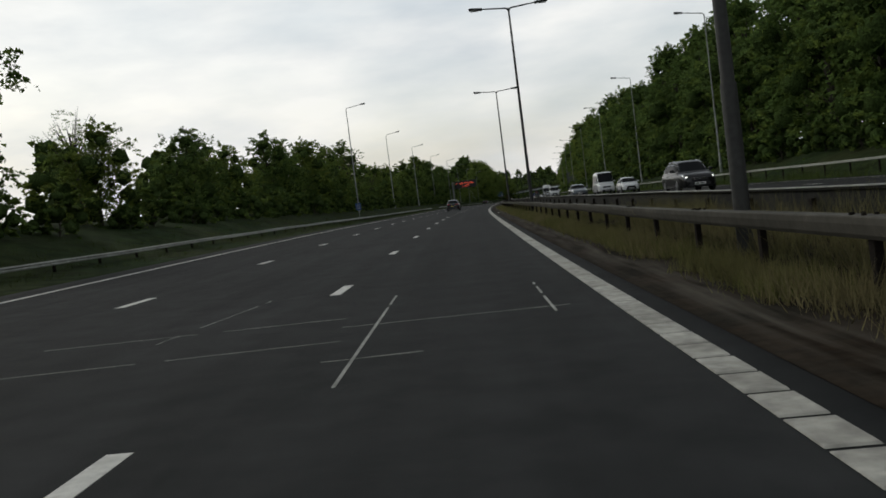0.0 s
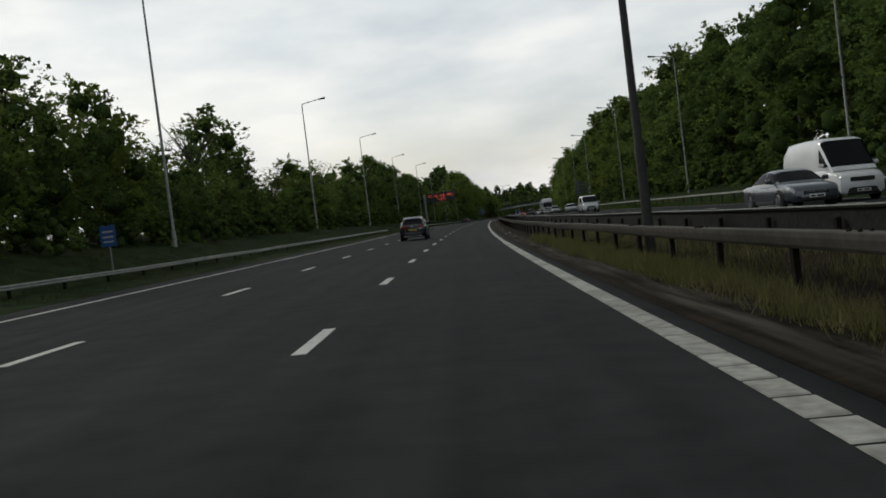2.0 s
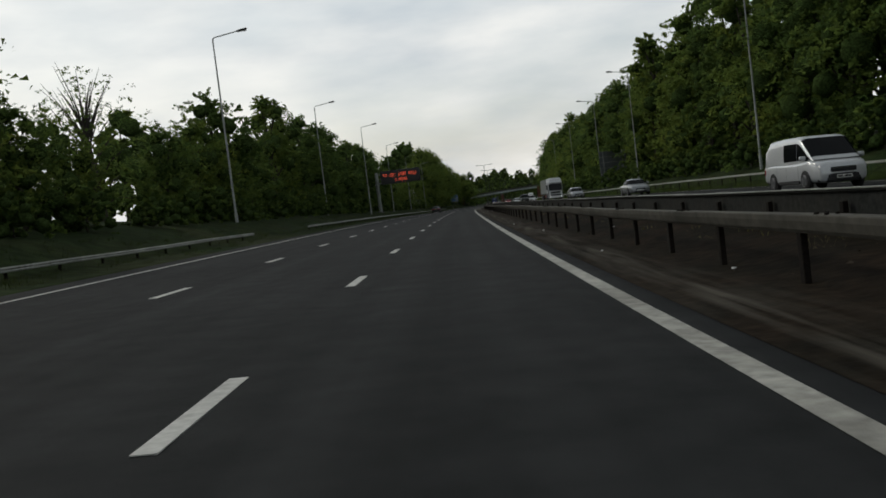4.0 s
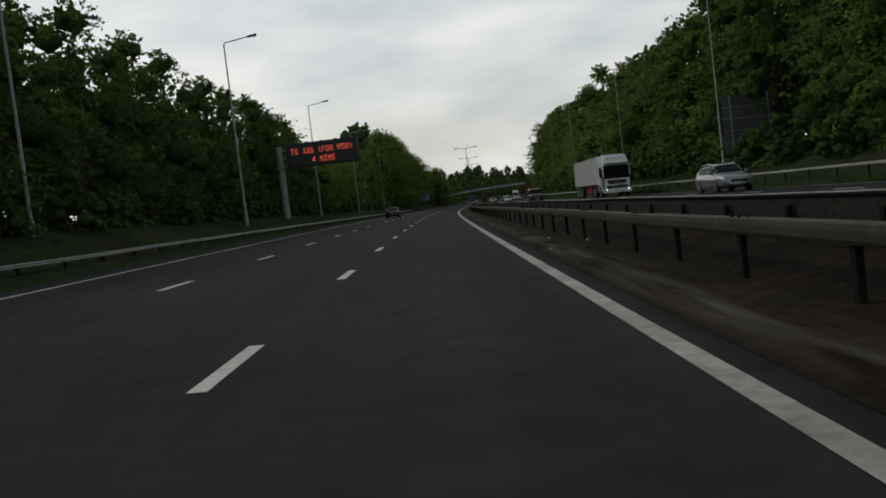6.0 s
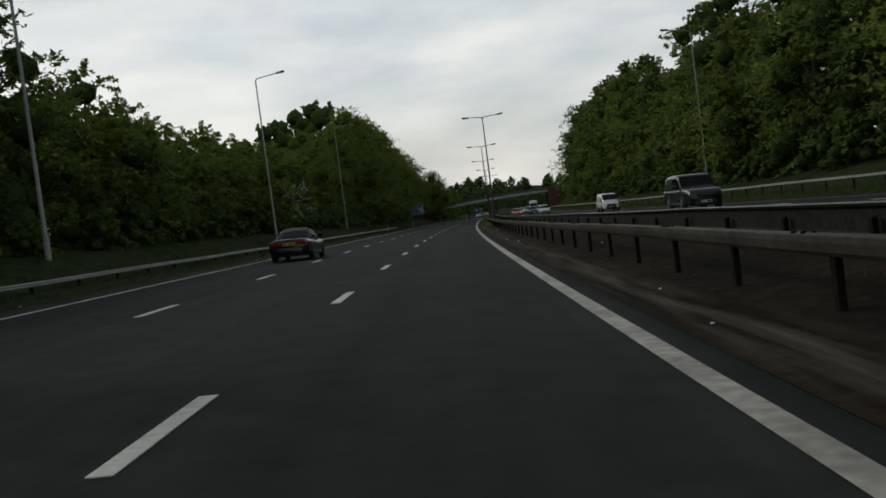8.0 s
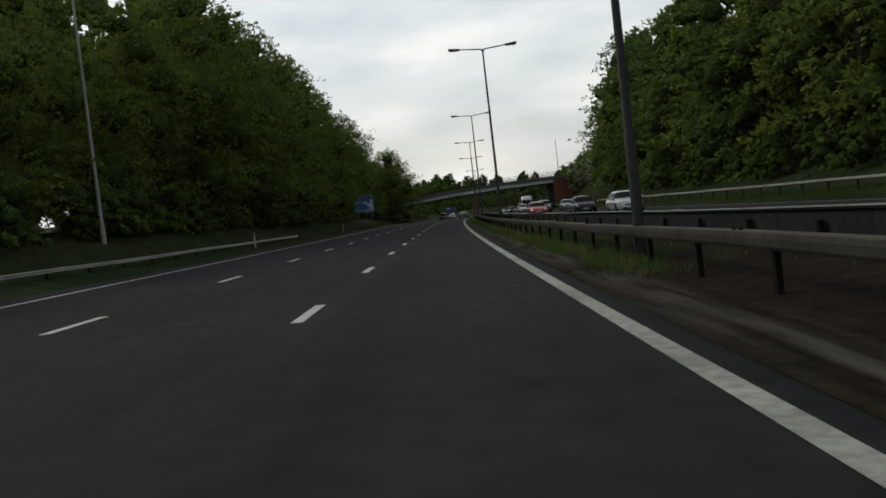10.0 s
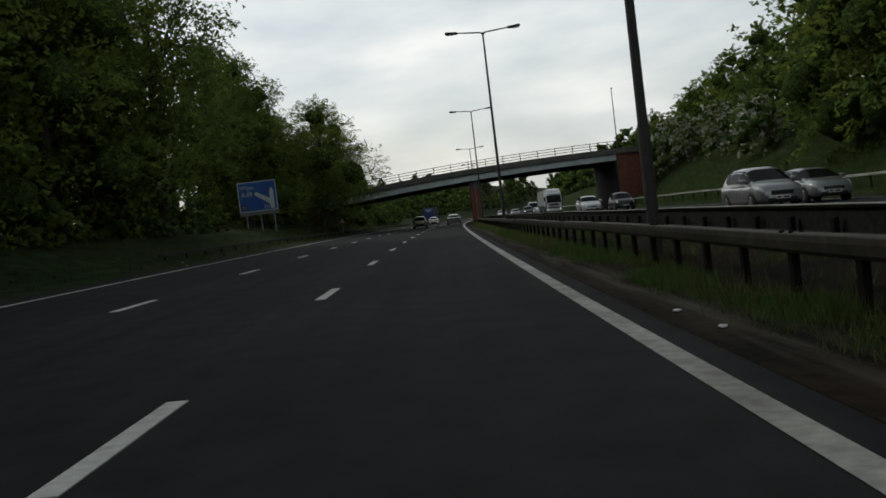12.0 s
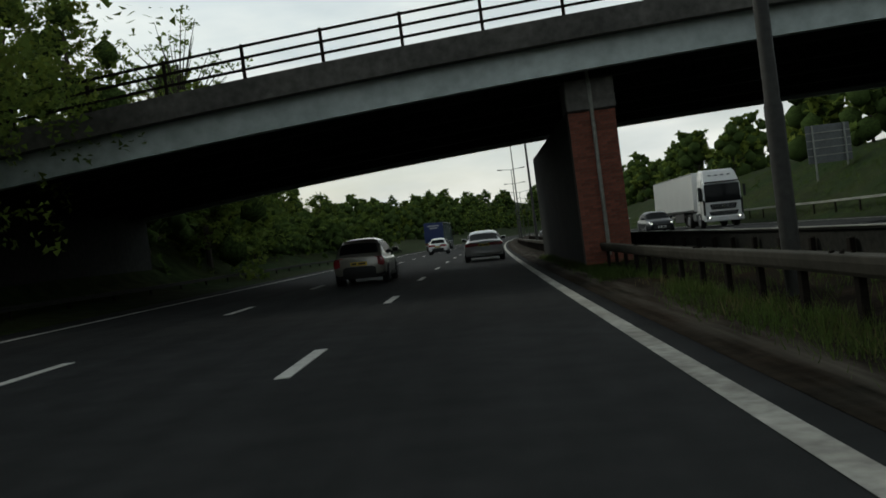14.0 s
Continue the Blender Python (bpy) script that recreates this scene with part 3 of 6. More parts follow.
barrier("safety_barrier", -40, 640, 21.5, lambda s: 1.27, -1, lambda s: ground_z(s, 21.6), 3.2, STEEL, RUSTY, "grey beam barrier along the far verge below the woods", 0.062)


# ---- lighting columns ----
def lantern(bm, c, turn):
    vs = box(bm, (0, 0, 0), (0.26, 0.75, 0.14), 0.05, segs=2)
    for v in vs:
        v.co.x *= 1 - 0.35 * max(0, -v.co.y)
    bmesh.ops.transform(bm, matrix=Matrix.Translation(c) @ turn, verts=vs)


def single_lamp(label):
    """A tapering steel column with one upswept bracket and lantern; the arm points along +x."""
    e = thing("street_lamp", Matrix(), label, "street lamp", "lighting columns along the verges")
    bm = bmesh.new()
    tube(bm, [(0, 0, -0.6), (0, 0, 1.6), (0, 0, 1.65), (0, 0, 8), (0, 0, 14.2)], [0.12, 0.12, 0.085, 0.07, 0.048], 10)
    part("column", bm, POLE, e, smooth_angle=40)
    bm = bmesh.new()
    tube(bm, [(0, 0, 14.1), (0.02, 0, 14.3), (0.12, 0, 14.42), (1.9, 0, 14.68)], [0.05, 0.05, 0.045, 0.04], 8)
    part("bracket", bm, POLE, e, smooth_angle=40)
    bm = bmesh.new()
    lantern(bm, (2.2, 0, 14.72), Matrix.Rotation(radians(-8), 4, "Y") @ Matrix.Rotation(radians(-90), 4, "Z"))
    lan = part("lantern", bm, DARKPOLE, e, smooth_angle=40)
    bm = bmesh.new()
    box(bm, (2.3, 0, 14.65), (0.4, 0.2, 0.06), 0.02)
    part("bowl", bm, LAMPGLASS, lan)
    return e


def twin_lamp(label):
    """A dark column in the median with a bracket and a lantern to either side."""
    e = thing("street_lamp", Matrix(), label, "street lamp", "twin lighting columns in the median")
    bm = bmesh.new()
    tube(bm, [(0, 0, -0.8), (0, 0, 1.9), (0, 0, 1.95), (0, 0, 6), (0, 0, 11.1)], [0.105, 0.105, 0.088, 0.072, 0.05], 10)
    part("column", bm, DARKPOLE, e, smooth_angle=40)
    for sx in (-1, 1):
        bm = bmesh.new()
        tube(bm, [(0, 0, 10.95), (0.12 * sx, 0, 11.1), (1.5 * sx, 0, 11.22)], [0.05, 0.045, 0.035], 8)
        part("bracket", bm, DARKPOLE, e, smooth_angle=40)
        bm = bmesh.new()
        lantern(bm, (1.82 * sx, 0, 11.24), Matrix.Rotation(radians(-5 * sx), 4, "Y") @ Matrix.Rotation(radians(-90 * sx), 4, "Z"))
        lan = part("lantern", bm, DARKPOLE, e, smooth_angle=40)
        bm = bmesh.new()
        box(bm, (1.9 * sx, 0, 11.165), (0.4, 0.2, 0.05), 0.02)
        part("bowl", bm, LAMPGLASS, lan)
    return e


lamp_l = single_lamp("tall slim grey steel street lamp standing in the verge")
first = True
for s, x in ((126.8, -13.6), (172, -14.6), (211.3, -14.5), (254.5, -14.8), (284.7, -13.0), (325.3, -13.5), (366.5, -13.9), (408, -14.0)):
    m = at(s, x, 0.35)
    if first:
        lamp_l.matrix_world, first = m, False
    else:
        copy_thing(lamp_l, m)
for s in [12, 52, 92, 131.8, 170.4, 212, 256, 286, 323.6, 369]:
    copy_thing(lamp_l, at(s, 24.0, 1.05, 180))
lamp_m = twin_lamp("tall dark twin-armed street lamp standing between the median barriers")
first = True
for s in [-14, 26.5, 63.4, 99.5, 384, 423.2, 460.8, 496.5, 533.4, 581, 621, 661, 701, 741, 781]:
    m = at(s, 5.45, 0.38)
    if first:
        lamp_m.matrix_world, first = m, False
    else:
        copy_thing(lamp_m, m)
bm = bmesh.new()
tube(bm, [(0, 0, -1), (0, 0, 3), (0, 0, 8.2)], [0.09, 0.07, 0.05], 8)
bl = thing("street_lamp", at(556, 23.9, 7.2), "thin street lamp beside the road over the bridge", "street lamp")
part("column", bm, DARKPOLE, bl, smooth_angle=40)
bm = bmesh.new()
box(bm, (0, -0.2, 8.25), (0.2, 0.55, 0.12), 0.03)
part("lantern", bm, DARKPOLE, bl)


# ---- variable message sign on its cantilever post ----
LED_SHAPES = {
    "T": "11111 00100 00100 00100 00100 00100 00100", "O": "01110 10001 10001 10001 10001 10001 01110", "J": "00111 00010 00010 00010 00010 10010 01100",
    "2": "01110 10001 00001 00110 01000 10000 11111", "6": "00110 01000 10000 11110 10001 10001 01110", "(": "00010 00100 01000 01000 01000 00100 00010",
    "F": "11111 10000 10000 11110 10000 10000 10000", "R": "11110 10001 10001 11110 10100 10010 10001", "M": "10001 11011 10101 10101 10001 10001 10001",
    "5": "11111 10000 11110 00001 00001 10001 01110", "8": "01110 10001 10001 01110 10001 10001 01110", ")": "01000 00100 00010 00010 00010 00100 01000",
    "4": "00010 00110 01010 10010 11111 00010 00010", "I": "01110 00100 00100 00100 00100 00100 01110", "N": "10001 11001 10101 10011 10001 10001 10001",
    "S": "01111 10000 10000 01110 00001 00001 11110"}


def led_words(holder, text, x_mid, z0, pitch=0.066):
    """A line of words made of small square lamps on the display, five by seven to a letter."""
    bm = bmesh.new()
    x = x_mid - pitch * 6 * len(text) / 2
    for ch in text:
        for r, row in enumerate(LED_SHAPES.get(ch, "").split()):
            for c, bit in enumerate(row):
                if bit == "1":
                    box(bm, (x + c * pitch, -0.277, z0 + (6 - r) * pitch * 1.25), (0.05, 0.012, 0.062))
        x += pitch * 6
    return part("display_words", bm, LED, holder, "glowing amber-red lamps that spell the words")


def message_sign():
    e = thing("message_sign", at(305.6, -9.38, 0), "black electronic message sign with glowing amber words on a cantilever post", "road sign")
    bm = bmesh.new()
    box(bm, (-0.1, 0, 7.43), (7.3, 0.5, 2.42), 0.12, segs=3)
    body = part("housing", bm, BOARD, e, smooth_angle=40)
    for z in (6.3, 8.56):
        bm = bmesh.new()
        box(bm, (-0.1, -0.27, z), (7.0, 0.04, 0.06))
        part("frame_bar", bm, TRIM, body)
    for k in range(5):
        bm = bmesh.new()
        box(bm, (-3.0 + 1.45 * k, 0, 8.66), (0.3, 0.42, 0.08), 0.02)
        part("lifting_lug", bm, TRIM, body)
    bm = bmesh.new()
    box(bm, (-0.1, -0.26, 7.43), (6.8, 0.02, 2.1))
    part("display", bm, INK, body, "black matrix display")
    led_words(body, "TO J26 (FOR M58)", -0.1, 7.56)
    led_words(body, "4 MINS", 0.0, 6.62)
    bm = bmesh.new()
    tube(bm, [(-4.5, 0.1, 0.0), (-4.5, 0.1, 4.5), (-4.5, 0.1, 8.5)], [0.36, 0.33, 0.3], 14)
    part("post", bm, POLE, e, "thick grey steel post", smooth_angle=40)
    for z in (6.55, 7.3, 8.1):
        bm = bmesh.new()
        box(bm, (-4.05, 0.1, z), (0.9, 0.3, 0.16), 0.02)
        part("bracket", bm, POLE, e)
    bm = bmesh.new()
    box(bm, (-4.5, 0.1, 6.35), (0.95, 0.95, 0.12), 0.02)
    part("collar", bm, POLE, e)
    bm = bmesh.new()
    box(bm, (-4.5, 0.1, 0.75), (1.2, 1.2, 1.0), 0.05)
    part("footing", bm, CONCRETE, e)
    return e


message_sign()


# ---- road signs ----
def junction_sign():
    """Blue advance sign: town, road number, slip-road arrow, one mile."""
    e = thing("road_sign", at(523.0, -14.7, 3.05, -3) @ Matrix.Scale(0.82, 4) @ Matrix.Translation((0, 0, -2.45)), "large blue motorway sign with white words and arrow", "road sign")
    w, z0, z1 = 4.3, 2.45, 5.75
    bm = bmesh.new()
    box(bm, (0, 0, (z0 + z1) / 2), (w, 0.05, z1 - z0), 0.01)
    panel = part("panel", bm, SIGNBLUE, e)
    for c, sz in (((0, -0.032, z0 + 0.06), (w - 0.1, 0.012, 0.09)), ((0, -0.032, z1 - 0.06), (w - 0.1, 0.012, 0.09)), ((-w / 2 + 0.06, -0.032, (z0 + z1) / 2), (0.09, 0.012, z1 - z0 - 0.22)), ((w / 2 - 0.06, -0.032, (z0 + z1) / 2), (0.09, 0.012, z1 - z0 - 0.22))):
        bm = bmesh.new()
        box(bm, c, sz)
        part("border", bm, SIGNWHITE, panel)
    up = Matrix.Rotation(radians(90), 4, "X")
    letters("town_name", "Wigan", 0.62, SIGNWHITE, panel, Matrix.Translation((-1.9, -0.034, 4.92)) @ up)
    letters("road_number", "A49", 0.8, SIGNWHITE, panel, Matrix.Translation((-1.85, -0.034, 4.1)) @ up)
    letters("distance", "1m", 0.72, SIGNWHITE, panel, Matrix.Translation((0.55, -0.034, 2.72)) @ up)
    bm = bmesh.new()
    box(bm, (-1.62, -0.034, 2.95), (0.62, 0.012, 0.55), 0.0)
    chip = part("junction_number_panel", bm, INK, panel)
    letters("junction_number", "25", 0.48, SIGNWHITE, chip, Matrix.Translation((-1.87, -0.043, 2.79)) @ up)
    bm = bmesh.new()
    for pts in ([(1.35, 2.65), (1.8, 2.65), (1.8, 4.55), (1.58, 4.95), (1.35, 4.55)], [(-0.15, 4.62), (-0.35, 4.3), (1.35, 3.1), (1.35, 3.75)]):
        bm.faces.new([bm.verts.new((x, -0.036, z)) for x, z in pts])
    r = bmesh.ops.extrude_face_region(bm, geom=bm.faces[:])
    bmesh.ops.translate(bm, vec=(0, 0.01, 0), verts=[v for v in r["geom"] if isinstance(v, bmesh.types.BMVert)])
    recalc(bm)
    part("arrow", bm, SIGNWHITE, panel, "white slip-road arrow")
    bm = bmesh.new()
    box(bm, (0, -0.0, z0 - 0.2), (w, 0.05, 0.36), 0.01)
    part("lower_panel", bm, SIGNBACK, e, "grey strip below the sign")
    for x in (-1.5, 0.1, 1.6):
        bm = bmesh.new()
        tube(bm, [(x, 0.12, -1.4), (x, 0.12, z1 - 0.1)], [0.08, 0.08], 8)
        part("post", bm, SIGNBACK, e, smooth_angle=40)
    return e


junction_sign()


def sign_back(s, x, w, h, z0, turn, label):
    e = thing("road_sign", at(s, x, 0, turn), label, "road sign")
    bm = bmesh.new()
    box(bm, (0, 0, z0 + h / 2), (w, 0.04, h), 0.01)
    panel = part("panel", bm, SIGNBACK, e)
    for k in range(1, 5):
        bm = bmesh.new()
        box(bm, (0, -0.05, z0 + h * k / 5), (w, 0.05, 0.07))
        part("rail", bm, STEEL, panel)
    for px in (-w * 0.36, w * 0.36):
        bm = bmesh.new()
        tube(bm, [(px, -0.12, 0.4), (px, -0.12, z0 + h)], [0.08, 0.07], 8)
        part("post", bm, POLE, e, smooth_angle=40)
    return e


sign_back(284.5, 25.8, 4.4, 4.4, 3.0, 12, "grey back of a large road sign on two posts")
sign_back(588, 27.8, 3.4, 2.8, 4.1, 8, "pale grey back of a road sign on the grassy bank")


def marker_post(s, x):
    e = thing("marker_sign", at(s, x, ground_z(s, x)), "small blue marker sign on a post in the verge", "marker sign")
    bm = bmesh.new()
    tube(bm, [(0, 0.04, -0.2), (0, 0.04, 1.7)], [0.035, 0.035], 6)
    part("post", bm, POLE, e)
    bm = bmesh.new()
    box(bm, (0, 0, 1.35), (0.62, 0.03, 0.8), 0.01)
    p = part("plate", bm, SIGNBLUE, e)
    for z in (1.52, 1.32, 1.14):
        bm = bmesh.new()
        box(bm, (0, -0.018, z), (0.4, 0.008, 0.07))
        part("writing_bar", bm, SIGNWHITE, p)


marker_post(114, -11.6)


def warning_sign(s, x):
    e = thing("warning_sign", at(s, x, ground_z(s, x)), "triangular warning sign on a post in the shade of the bridge", "road sign")
    bm = bmesh.new()
    tube(bm, [(0, 0.05, -0.2), (0, 0.05, 2.0)], [0.04, 0.04], 6)
    part("post", bm, POLE, e)
    for r, mat, y, nm in ((0.55, REDLAMP, 0.0, "border"), (0.38, SIGNWHITE, -0.02, "panel")):
        bm = bmesh.new()
        f = bm.faces.new([bm.verts.new((r * math.sin(a), y, 1.5 + r * math.cos(a))) for a in (0, 2 * math.pi / 3, 4 * math.pi / 3)])
        q = bmesh.ops.extrude_face_region(bm, geom=[f])
        bmesh.ops.translate(bm, vec=(0, 0.02, 0), verts=[v for v in q["geom"] if isinstance(v, bmesh.types.BMVert)])
        recalc(bm)
        part(nm, bm, mat, e)


warning_sign(543.6, -10.3)
for s, x in ((462, -9.9), (421, -10.0)):
    e = thing("marker_post", at(s, x, ground_z(s, x)), "slim white verge marker post with a red reflector", "marker post", "marker posts along the verge")
    bm = bmesh.new()
    box(bm, (0, 0, 0.45), (0.1, 0.06, 1.0), 0.015)
    part("post", bm, SIGNWHITE, e)
    bm = bmesh.new()
    box(bm, (0, -0.034, 0.8), (0.06, 0.01, 0.14))
    part("reflector", bm, REDLAMP, e)


# ---- the overbridge ----
BR0, BR1 = 544.6, 561.0


def deck_z(x):
    """Underside of the deck, gently arched and rising to the right."""
    d = x - 5
    return 4.83 + 0.045 * d - 0.0015 * d * d


def deck_piece(name, x0, x1, y0, y1, zlo, zhi, mat, parent, step=1.0, label=""):
    """A bent bar across the road between two heights over the deck's underside."""
    xs = np.linspace(x0, x1, max(2, int((x1 - x0) / step)))
    verts, faces = [], []
    for x in xs:
        z = deck_z(x)
        verts += [(x, y0, z + zlo), (x, y1, z + zlo), (x, y1, z + zhi), (x, y0, z + zhi)]
    n = len(xs)
    for i in range(n - 1):
        for k in range(4):
            a, b = i * 4 + k, i * 4 + (k + 1) % 4
            faces.append((a, a + 4, b + 4, b))
    faces += [(0, 1, 2, 3), tuple((n - 1) * 4 + k for k in (3, 2, 1, 0))]
    return mesh_part(name, verts, faces, mat, parent, label)


def brick_wall(holder, name, w, h, m, single=False):
    """A slab faced with bonded bricks, x along, z up, its face towards -y; single: each brick a piece of its own."""
    bm = bmesh.new()
    box(bm, (w / 2, 0.2, h / 2), (w, 0.4, h))
    back = part(name, bm, MORTAR, holder, "red brick facing with recessed joints")
    back.matrix_local = m
    bl, bh, j = 0.225, 0.075, 0.01
    verts, faces, shapes = [], [], {}
    for r in range(int(h / bh)):
        x = -(r % 2) * bl / 2
        while x < w - 0.02:
            a, b = max(x, 0) + j / 2, min(x + bl, w) - j / 2
            x += bl
            if b - a < 0.03:
                continue
            cell = [(0, 0, 0), (b - a, 0, 0), (b - a, 0, bh - j), (0, 0, bh - j), (0, 0.02, 0), (b - a, 0.02, 0), (b - a, 0.02, bh - j), (0, 0.02, bh - j)]
            quads = [(0, 1, 2, 3), (1, 5, 6, 2), (3, 2, 6, 7), (4, 0, 3, 7), (4, 5, 1, 0)]
            o = Vector((a, -0.012 - 0.005 * random.random(), r * bh + j / 2))
            if single:
                key = round(b - a, 3)
                if key not in shapes:
                    me = bpy.data.meshes.new("brick")
                    me.from_pydata(cell, [], quads)
                    me.materials.append(BRICK)
                    shapes[key] = me
                p = new("brick", shapes[key])
                p.parent = back
                p.location = o
            else:
                i = len(verts)
                verts += [tuple(Vector(c) + o) for c in cell]
                faces += [tuple(k + i for k in q) for q in quads]
    if not single:
        mesh_part("brickwork", verts, faces, BRICKJOINED, back)["kind"] = "stuff"
    return back


def bridge():
    e = thing("road_bridge", at(BR0, 0, 0), "concrete road bridge with steel railings and a brick pier", "bridge")
    L = BR1 - BR0
    X0, X1 = -16.0, 27.0
    deck_piece("deck_slab", X0, X1, 0.25, L - 0.25, 0.55, 0.95, CONCRETE, e, label="dark concrete deck slab")
    for y in (0.15, L - 0.45):
        deck_piece("edge_girder", X0, 22.0, y, y + 0.3, 0.0, 0.72, GIRDER, e, label="pale grey-green painted edge girder")
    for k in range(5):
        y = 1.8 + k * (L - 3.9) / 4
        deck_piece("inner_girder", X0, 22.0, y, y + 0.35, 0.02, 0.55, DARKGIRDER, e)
    for y, nm in ((-0.2, 0), (L - 0.35, 1)):
        deck_piece("parapet_beam", X0, X1, y, y + 0.55, 0.72, 1.32, CONCRETE, e, label="weathered dark concrete parapet beam")
    for y in (0.05, L - 0.1):
        for dz in (1.56, 1.85, 2.14):
            deck_piece("rail", X0, X1 - 4, y - 0.03, y + 0.03, dz, dz + 0.06, RUSTY, e)
        for x in np.arange(X0 + 0.7, X1 - 4, 2.0):
            bm = bmesh.new()
            box(bm, (0, 0, 0.5), (0.08, 0.08, 0.95), 0.008)
            part("railing_post", bm, RUSTY, e).matrix_local = Matrix.Translation((x, y, deck_z(x) + 1.25))
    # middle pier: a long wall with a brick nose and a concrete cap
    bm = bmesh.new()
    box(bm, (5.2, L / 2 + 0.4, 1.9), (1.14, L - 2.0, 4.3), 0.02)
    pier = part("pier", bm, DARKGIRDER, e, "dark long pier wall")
    brick_wall(pier, "pier_face", 1.2, 3.95, Matrix.Translation((4.6, 0.95, 0.0)), True)
    bm = bmesh.new()
    box(bm, (5.2, 1.4, 4.32), (1.26, 1.1, 0.8), 0.03)
    part("pier_cap", bm, CONCRETE, pier, "grey concrete pier cap")
    bm = bmesh.new()
    tube(bm, [(5.2, 0.85, 0.2), (5.2, 0.85, 4.6), (5.1, 0.6, 5.2)], [0.05, 0.05, 0.05], 8)
    part("drain_pipe", bm, STEEL, pier, "pale drain pipe")
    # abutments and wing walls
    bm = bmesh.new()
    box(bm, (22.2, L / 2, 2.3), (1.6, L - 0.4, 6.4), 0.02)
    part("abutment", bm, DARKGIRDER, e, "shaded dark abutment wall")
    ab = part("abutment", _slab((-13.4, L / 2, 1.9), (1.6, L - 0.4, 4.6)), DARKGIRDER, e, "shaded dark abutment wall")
    brick_wall(e, "wing_wall", 4.4, 6.0, Matrix.Translation((21.6, -0.05, 0.1)) @ Matrix.Rotation(radians(8), 4, "Z"))
    brick_wall(e, "wing_wall", 4.0, 3.9, Matrix.Translation((-16.4, 0.35, 0.1)) @ Matrix.Rotation(radians(-5), 4, "Z"))
    return e


def _slab(c, size):
    bm = bmesh.new()
    box(bm, c, size, 0.02)
    return bm


bridge()


# ---- trees ----
def boughs(rng, lobes, count, per, length, size, middle):
    """Leafy branchlets that fan outwards from the lobes, droop at their tips and fray the outline; per leaves on each. Returns points and the bough's normals."""
    w = np.array([l[3] ** 2 for l in lobes])
    pick = rng.choice(len(lobes), count, p=w / w.sum())
    c, r = np.array([l[:3] for l in lobes])[pick], np.array([l[3] for l in lobes])[pick]
    d = rng.normal(size=(count, 3)) + np.array([0, 0, 0.25])
    d /= np.linalg.norm(d, axis=1)[:, None]
    base = c + d * (r * (0.5 + 0.48 * rng.random(count) ** 0.7))[:, None] * np.array([1, 1, 0.85])
    axis = d * np.array([1, 1, 0.55]) + rng.normal(size=(count, 3)) * 0.3
    axis /= np.linalg.norm(axis, axis=1)[:, None]
    side = np.cross(axis, np.array([0, 0, 1.0]) + rng.normal(size=(count, 3)) * 0.3)
    side /= np.linalg.norm(side, axis=1)[:, None]
    up = np.cross(side, axis)
    ln = length * r * (0.6 + 0.7 * rng.random(count) + 0.8 * (rng.random(count) > 0.93))
    t = rng.random((count, per))
    lat = rng.uniform(-0.42, 0.42, (count, per)) * (1.05 - 0.75 * t)
    off = rng.normal(size=(count, per)) * 0.07
    p = base[:, None] + ln[:, None, None] * (axis[:, None] * t[..., None] + side[:, None] * lat[..., None] + up[:, None] * off[..., None] + np.array([0, 0, -0.22]) * (t ** 2)[..., None])
    n = count * per
    p = p.reshape(n, 3)
    nl = np.repeat(up, per, 0) * 0.9 + rng.normal(size=(n, 3)) * 0.5
    nl /= np.linalg.norm(nl, axis=1)[:, None]
    u = np.cross(nl, rng.normal(size=(n, 3)))
    u /= np.linalg.norm(u, axis=1)[:, None]
    v = np.cross(nl, u)
    a = size * (0.6 + 0.8 * rng.random(n))[:, None]
    verts = np.empty((n, 3, 3))
    verts[:, 0], verts[:, 1], verts[:, 2] = p + u * a, p - u * a * 0.6 + v * a * 0.62, p - u * a * 0.6 - v * a * 0.62
    out = p - np.array(middle)
    out /= np.linalg.norm(out, axis=1)[:, None]
    shade = np.repeat(d, per, 0) * 0.75 + np.repeat(up, per, 0) * 0.35 + out * 0.45 + nl * 0.22 + np.array([0, 0, 0.4])
    shade /= np.linalg.norm(shade, axis=1)[:, None]
    return verts.reshape(-1, 3), np.repeat(shade, 3, 0)


def core_blobs(bm, rng, lobes, k=0.74):
    for x, y, z, r in lobes:
        o = bmesh.ops.create_icosphere(bm, subdivisions=1, radius=r * k)
        for v in o["verts"]:
            f = 1 + 0.32 * noise.noise(Vector((v.co.x * 1.3 / r + x, v.co.y * 1.3 / r + y, v.co.z * 1.3 / r + z)) * 2)
            v.co = v.co * f + Vector((x, y, z))


